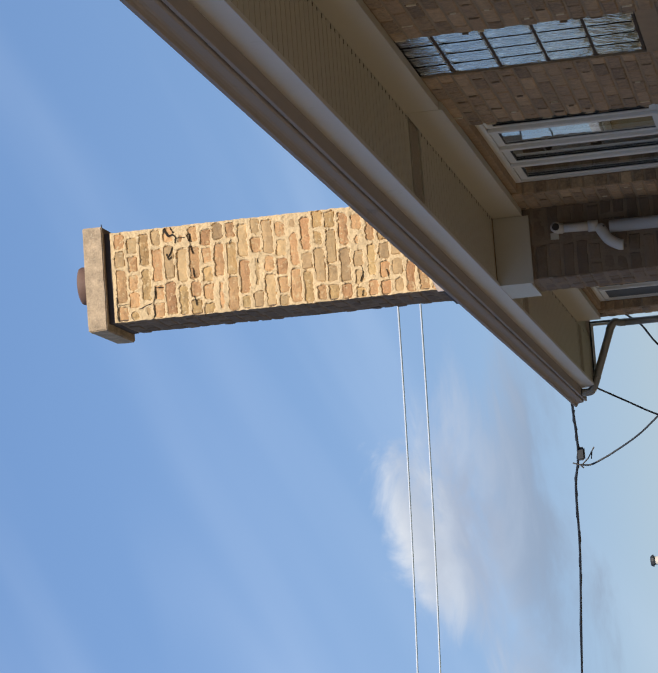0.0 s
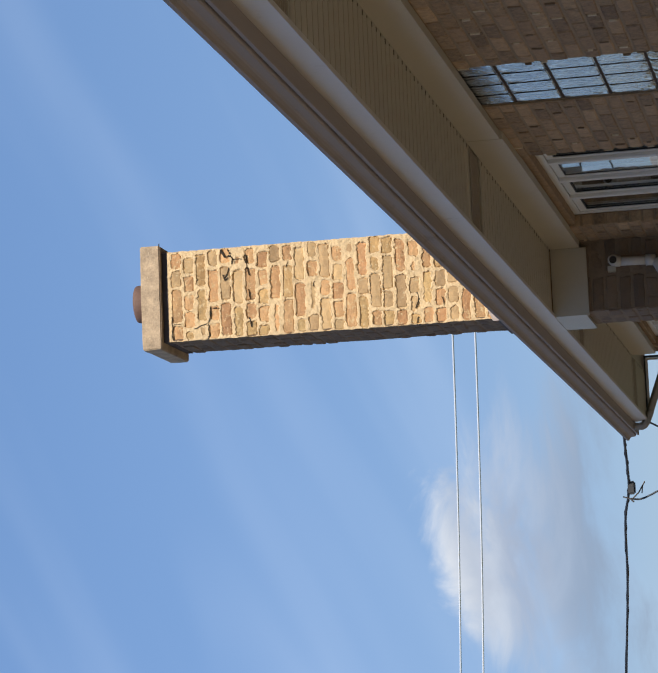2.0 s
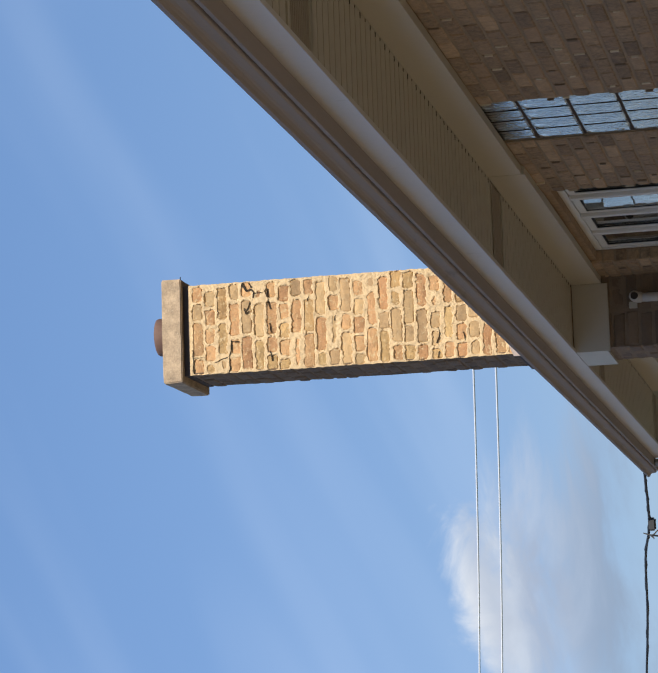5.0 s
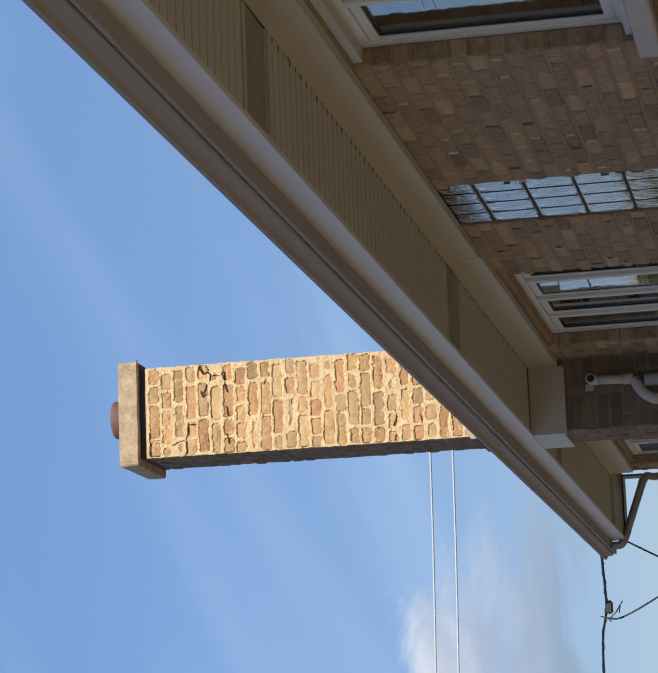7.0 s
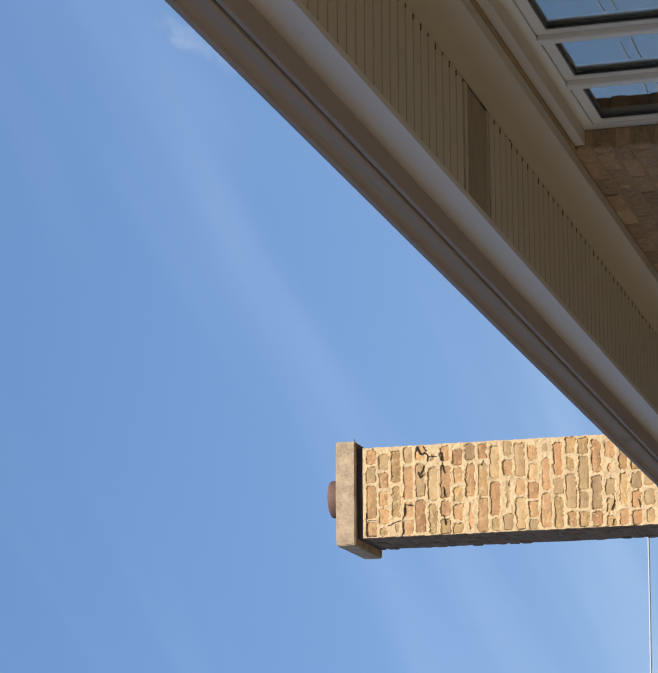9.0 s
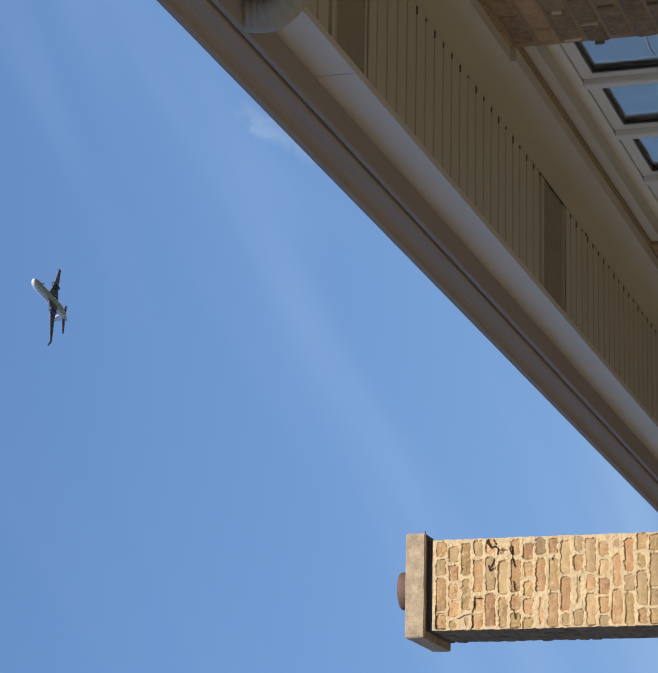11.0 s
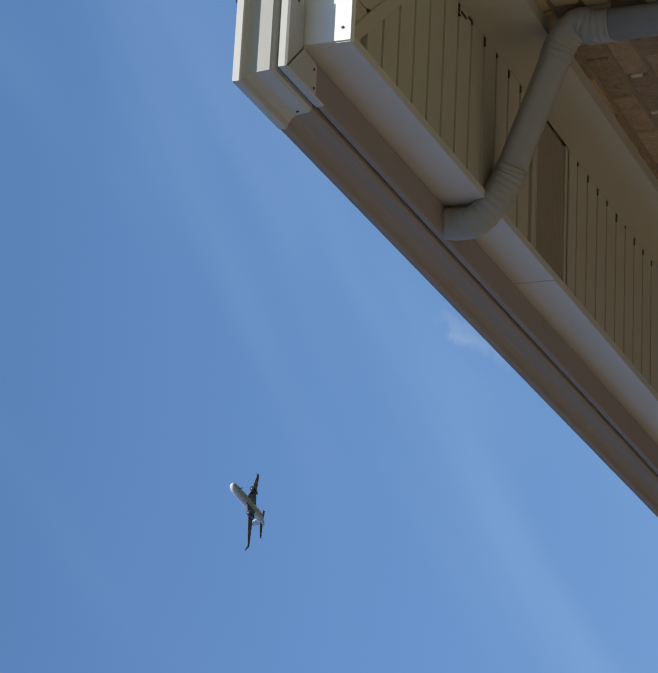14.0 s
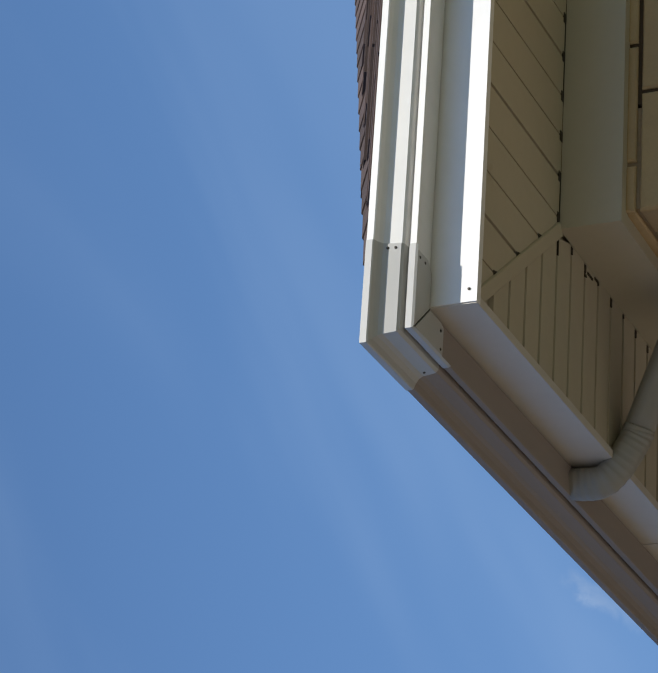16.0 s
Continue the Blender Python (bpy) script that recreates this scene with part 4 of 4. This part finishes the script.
for a, b, sg in (((10.5, 9.08), (-10, 9.9), 0.0), ((10.5, 8.58), (-10, 9.4), 0.0)):
    pts = [far(a[0] + (b[0] - a[0]) * i / 30, a[1] + (b[1] - a[1]) * i / 30 - 0.10 * (1 - ((i - 12) / 18) ** 2), 60 + 0.6 * i) for i in range(31)]
    ob = part("overhead_wire", tube(pts, 0.024, 8), BRIGHT_WIRE, None, smooth=True)
    tagged(ob, "bright bare overhead wire lit by the sun", "wire", "overhead wires")


def utility_pole(foot, height, arm, label):
    """A round post with a crossarm, or with a short cap alone."""
    x, y = foot
    t = thing("utility_pole", label, "pole", "utility poles", at=(x, y, 0))
    placed("post", tube([(x, y, 0), (x, y, height * 0.6), (x, y, height)], [0.16, 0.13, 0.10], 12), BARK if arm else PVC, t, smooth=True)
    if arm:
        placed("crossarm", tidy(mesh_of(*box(x - 0.06, x + 0.06, y - arm, y + arm, height - 0.14, height - 0.04)), 0.01), BARK, t)
    else:
        placed("cap", tube([(x, y, height + 0.002), (x, y, height + 0.05), (x, y, height + 0.08)], [0.14, 0.13, 0.10], 12), CABLE, t, "dark cap")
        placed("collar", tube([(x, y, height - 0.24), (x, y, height - 0.20)], 0.13, 12), CLAY, t, "rusty collar")


ends = [far(10.5, 9.08, 60), far(-10, 9.9, 78)]
for p in ends:
    utility_pole((p.x, p.y), p.z - 0.02, 0.6, "weathered wooden utility pole carrying the overhead wires")
p = far(2.27, 4.02, 60)
utility_pole((p.x, p.y), p.z - 0.02, 0, "distant pale pole with a dark cap")


# ---- aircraft
def aircraft(at, heading, scale):
    """A twin-engined airliner, nose along +x of its own axes, about 30 m long."""
    t = thing("airplane", "small white and grey twin-engined jet airliner in flight", "airplane")
    st = [(15.6, 0.15, -0.5), (15.2, 0.65, -0.4), (14.2, 1.15, -0.2), (12.6, 1.45, -0.05), (10.0, 1.55, 0), (-6.5, 1.55, 0), (-10, 1.2, 0.3), (-13, 0.75, 0.7), (-15.6, 0.25, 1.0)]
    rings = [[Vector((x, math.cos(k * math.pi / 8) * r, zc + math.sin(k * math.pi / 8) * r)) for k in range(16)] for x, r, zc in st]
    parts = [part("fuselage", ring_sweep(rings), PLANE_BODY, t, "grey-white fuselage with bright nose", True)]

    def slab(pts, thick):
        n = len(pts)
        v = [Vector(p) + Vector((0, 0, thick * (1 - 0.75 * abs(p[1]) / 14))) for p in pts] + [Vector(p) - Vector((0, 0, thick * (1 - 0.75 * abs(p[1]) / 14))) for p in pts]
        return v, [tuple(range(n)), tuple(reversed(range(n, 2 * n)))] + [(i, i + n, (i + 1) % n + n, (i + 1) % n) for i in range(n)]

    for s in (1, -1):
        wing = [(4.2, 1.2 * s, -0.9), (1.0, 5.0 * s, -0.6), (-3.2, 13.2 * s, 0.1), (-4.6, 13.2 * s, 0.1), (-2.6, 5.0 * s, -0.6), (-3.0, 1.2 * s, -0.9)]
        wing_ob = part("wing", slab(wing, 0.28), PLANE_WING, t, "dark grey swept wing")
        part("winglet", slab([(-3.2, 13.2 * s, 0.1), (-4.6, 13.2 * s, 0.1), (-5.4, 14.0 * s, 1.6), (-4.8, 14.0 * s, 1.6)], 0.1), PLANE_WING, wing_ob)
        tail = [(-11.6, 0.6 * s, 1.0), (-14.2, 5.0 * s, 1.4), (-15.4, 5.0 * s, 1.4), (-14.2, 0.6 * s, 1.0)]
        parts.append(part("tailplane", slab(tail, 0.14), PLANE_WING, t))
        eng = [(3.4, 0.72), (3.0, 0.86), (1.2, 0.88), (-0.6, 0.6), (-1.0, 0.45)]
        part("engine", ring_sweep([[Vector((x, 4.4 * s + math.cos(k * math.pi / 6) * r, -1.75 + math.sin(k * math.pi / 6) * r)) for k in range(12)] for x, r in eng]), PLANE_DARK, wing_ob, "dark engine nacelle", True)
    fin = [Vector((x, y, z)) for y in (-0.13, 0.13) for x, z in ((-10.6, 1.4), (-14.0, 6.4), (-15.6, 6.4), (-14.8, 1.2))]
    parts.append(part("fin", (fin, [(0, 1, 2, 3), (7, 6, 5, 4), (0, 4, 5, 1), (1, 5, 6, 2), (2, 6, 7, 3), (3, 7, 4, 0)]), PLANE_BODY, t))
    parts.append(part("nose_gear", tube([(12.2, 0, -1.2), (12.3, 0, -2.4), (12.3, 0, -2.7)], [0.12, 0.12, 0.3], 8), PLANE_DARK, t))
    f = Vector(heading).normalized()
    left = Vector((0, 0, 1)).cross(f)
    t.matrix_world = Matrix.Translation(at) @ Matrix((f, left, Vector((0, 0, 1)))).transposed().to_4x4() @ Matrix.Scale(scale, 4)
    return t


aircraft(far(16.9, 23.45, 850), (0.174, -0.985, 0), 1.0)


# ---- neighbouring house and trees, seen in the window glass
nb = thing("neighbour_house", "tan brick house with white gutters across the drive", "house", at=(-4.1, -8, 0))
nw = [box(-12, -4.1, -8, 46, 0, 4.05)]
placed("wall", merged(*nw), FACE_BRICK, nb)
for k in range(5):
    ya = -3 + k * 9.5
    wn = placed("window", box(-4.12, -4.09, ya, ya + 1.5, 1.2, 2.7), GASKET, nb)
    placed("window_sill", box(-4.18, -4.121, ya - 0.05, ya + 1.55, 1.1, 1.19), STONE, nb)
placed("gutter", merged(box(-3.74, -3.62, -8.5, 46.5, 4.10, 4.22), box(-4.1, -3.74, -8.5, 46.5, 4.06, 4.09)), FASCIA, nb, "white gutter and soffit")
placed("roof", ([(-3.7, -8.5, 4.2), (-3.7, 46.5, 4.2), (-8.05, 42, 4.95), (-8.05, -4, 4.95), (-12.4, -8.5, 4.2), (-12.4, 46.5, 4.2)], [(0, 1, 2, 3), (3, 2, 5, 4), (0, 3, 4), (1, 5, 2), (0, 4, 5, 1)]), SHINGLE, nb)


def tree(at, height, spread, seed):
    r = random.Random(seed)
    t = thing("tree", "leafy green garden tree behind the houses", "tree", "trees", at=at)
    at = Vector(at)
    trunk = [at, at + Vector((0.1, 0, height * 0.25)), at + Vector((-0.1, 0.1, height * 0.55)), at + Vector((0, 0, height * 0.85))]
    limbs = [tube(trunk, [0.22, 0.17, 0.11, 0.04], 8)]
    tips = []
    for k in range(14):
        b = trunk[1].lerp(trunk[3], r.random())
        e = b + Vector((r.uniform(-1, 1), r.uniform(-1, 1), r.uniform(0.1, 0.8))) * spread * 0.7
        limbs.append(tube([b, b.lerp(e, 0.5) + Vector((0, 0, 0.15)), e], [0.07, 0.045, 0.015], 6))
        tips += [b.lerp(e, 0.6), e]
    placed("trunk", merged(*limbs), BARK, t)
    v, f = [], []
    for k in range(2600):
        c = r.choice(tips) + Vector((r.gauss(0, 1), r.gauss(0, 1), r.gauss(0, 0.8))) * spread * 0.22
        a, b = Vector((r.uniform(-1, 1), r.uniform(-1, 1), r.uniform(-1, 1))).normalized() * 0.13, Vector((r.uniform(-1, 1), r.uniform(-1, 1), r.uniform(-1, 1))).normalized() * 0.08
        n = len(v)
        v += [c - a, c + b, c + a, c - b]
        f.append((n, n + 1, n + 2, n + 3))
    placed("crown", (v, f), LEAF, t)


for x, z, mat, r, lab in ((-6.4, 5.6, CABLE, 0.016, "black cable strung along the neighbouring house"), (-5.4, 6.6, BRIGHT_WIRE, 0.012, "bright wire strung along the drive"), (-5.4, 6.75, BRIGHT_WIRE, 0.012, "bright wire strung along the drive")):
    tagged(part("overhead_wire", tube(sagging((x, -40, z + 0.3), (x, 90, z + 0.3), 0.35), r, 6), mat, None, smooth=True), lab, "wire", "overhead wires")


tree((-6.5, 54, 0), 5.3, 2.0, 3)
tree((-10.5, 60, 0), 5.6, 2.2, 4)

# ---- pieces: shingles at the corner
shn = mesh_of(*box(-0.16, 0.16, 0.0, 0.20, 0.0, 0.009), "shingle")
shn.materials.append(SHINGLE)
slope = math.degrees(math.atan(PITCH))
rr = random.Random(8)
for j in range(12):
    run = -0.035 + j * 0.14
    for i in range(int((9.0 - 2 * run) / 0.33)):
        if j > 2 and i > 14 or i > 22:
            break
        x = FX - 0.03 + run + 0.17 + i * 0.33 + (0.11 if j % 2 else 0) + 0.05
        ob = part("shingle", shn, SHINGLE, roof)
        ob.matrix_local = Matrix.Translation((x, FY0 - 0.03 + run, z0r + run * PITCH + 0.006 + rr.uniform(0, 0.004))) @ pose(0, 0, 0, slope - 1.5, 0, 0)
hip = mesh_of([(-0.11, 0, -0.05), (0.0, 0, 0.012), (0.11, 0, -0.05), (-0.11, 0.3, -0.05), (0.0, 0.3, 0.012), (0.11, 0.3, -0.05), (0, 0, -0.02), (0, 0.3, -0.02)], [(0, 1, 4, 3), (1, 2, 5, 4), (0, 6, 1), (1, 6, 2), (3, 4, 7), (4, 5, 7), (0, 3, 7, 6), (6, 7, 5, 2)], "shingle")
hip.materials.append(SHINGLE)
for k in range(26):
    s = k * 0.15
    ob = part("shingle", hip, SHINGLE, roof)
    ob.matrix_local = Matrix.Translation((FX - 0.03 + s, FY0 - 0.03 + s, z0r + s * PITCH + 0.012)) @ pose(0, 0, 0, 0, 0, -45) @ pose(0, 0, 0, math.degrees(math.atan(PITCH / 1.414)) - 1.0, 0, 0)

# ---- pieces: bricks of the walls
bricks = {}


def wall_brick(length, seed, mat, ragged):
    key = (round(length, 3), seed, mat.name)
    if key not in bricks:
        me = mesh_of(*brick_mesh(length, 0.0575, 0.010, ragged, seed))
        me.materials.append(mat)
        bricks[key] = me
    return bricks[key]


rb = random.Random(21)
far_bricks, smears, voids = [], [], []
zc = 3.235
row = 0
while zc > 1.98:
    s = WY0 + 0.365 + (0.0 if row % 2 else -0.106)
    while s < WY1 - 0.05:
        bl = 0.2035
        a, b = max(s, WY0 + 0.365 - (0.09 if row % 2 else 0)), min(s + bl, WY1 - 0.002)
        s += bl + 0.0105
        pieces = [(a, b)]
        for h0, h1, hz0, hz1 in holes + [(CH[2], CH[3], 0, 9)]:
            if hz0 - 0.09 < zc < hz1 + 0.02:
                pieces = [q for p0, p1 in pieces for q in ((p0, min(p1, h0)), (max(p0, h1), p1)) if q[1] - q[0] > 0.03]
        for p0, p1 in pieces:
            size = round((p1 - p0) / 0.01) * 0.01 if p1 - p0 < 0.19 else 0.2035
            size = min(size, p1 - p0)
            mid = (p0 + p1) / 2
            if rb.random() < 0.34:
                ye, wz, hz = p1 + rb.uniform(-0.006, 0.010), rb.uniform(0.003, 0.009), rb.uniform(0.010, 0.026)
                (smears if rb.random() < 0.6 else voids).append(box(WX - 0.001 - rb.uniform(0, 0.0015), WX + 0.01, ye - wz, ye + wz, zc - hz, zc + hz))
            where = Matrix.Translation((WX + 0.0125 + rb.uniform(-0.0015, 0.0015), mid, zc)) @ pose(0, 0, 0, 0, rb.uniform(-0.5, 0.5), -90)
            if mid < 10.2:
                ob = part("brick", wall_brick(size, rb.randrange(4), WALL_BRICK, 0.0022), WALL_BRICK, wall_w)
                ob.matrix_local = where
            else:
                v, f = brick_mesh(size, 0.0575, 0.010, 0.0022, rb.randrange(9))
                far_bricks.append(([where @ Vector(q) for q in v], f))
    zc -= 0.0678
    row += 1

far_mat = WALL_BRICK.copy()
far_mat.name = "brown_common_brick_far"
nt = far_mat.node_tree
island = nt.nodes.new("ShaderNodeNewGeometry").outputs["Random Per Island"]
info = next(n for n in nt.nodes if n.type == "OBJECT_INFO")
for link in list(nt.links):
    if link.from_node == info:
        nt.links.new(island, link.to_socket)
tagged(part("brickwork", merged(*far_bricks), far_mat, wall_w, "brown common bricks of the farther wall"), kind="stuff")

smears = [p for p in smears if p[0][0][1] > 5.05 and p[0][2][1] < WY1]
voids = [p for p in voids if p[0][0][1] > 5.05 and p[0][2][1] < WY1]
tagged(part("mortar_smears", merged(*smears), SMEAR, wall_w, "pale mortar smeared over the joints"), kind="stuff")
tagged(part("dark_joints", merged(*voids), VOID, wall_w, "dark gaps in the joints"), kind="stuff")

# tan face bricks of the front wall, and their return round the corner
rb = random.Random(33)
zc = 3.222
row = 0
while zc > 2.2:
    x = WX + 0.001
    first = True
    while x < 5.6:
        bl = 0.292 if not (first and row % 2 == 0) else 0.112
        if not first and rb.random() < 0.12:
            bl = 0.10
        ob = part("brick", wall_brick(bl, rb.randrange(3), FACE_BRICK, 0.0008), FACE_BRICK, wall_s)
        ob.matrix_local = Matrix.Translation((x + bl / 2, WY0 + 0.009, zc))
        x += bl + 0.011
        first = False
    s = WY0 + 0.011
    for bl in ((0.292, 0.06) if row % 2 == 0 else (0.10, 0.165)):
        ob = part("brick", wall_brick(bl, rb.randrange(3), FACE_BRICK, 0.0008), FACE_BRICK, wall_w)
        ob.matrix_local = Matrix.Translation((WX + 0.009, s + bl / 2, zc)) @ pose(0, 0, 0, 0, 0, -90)
        s += bl + 0.011
    zc -= 0.0678
    row += 1
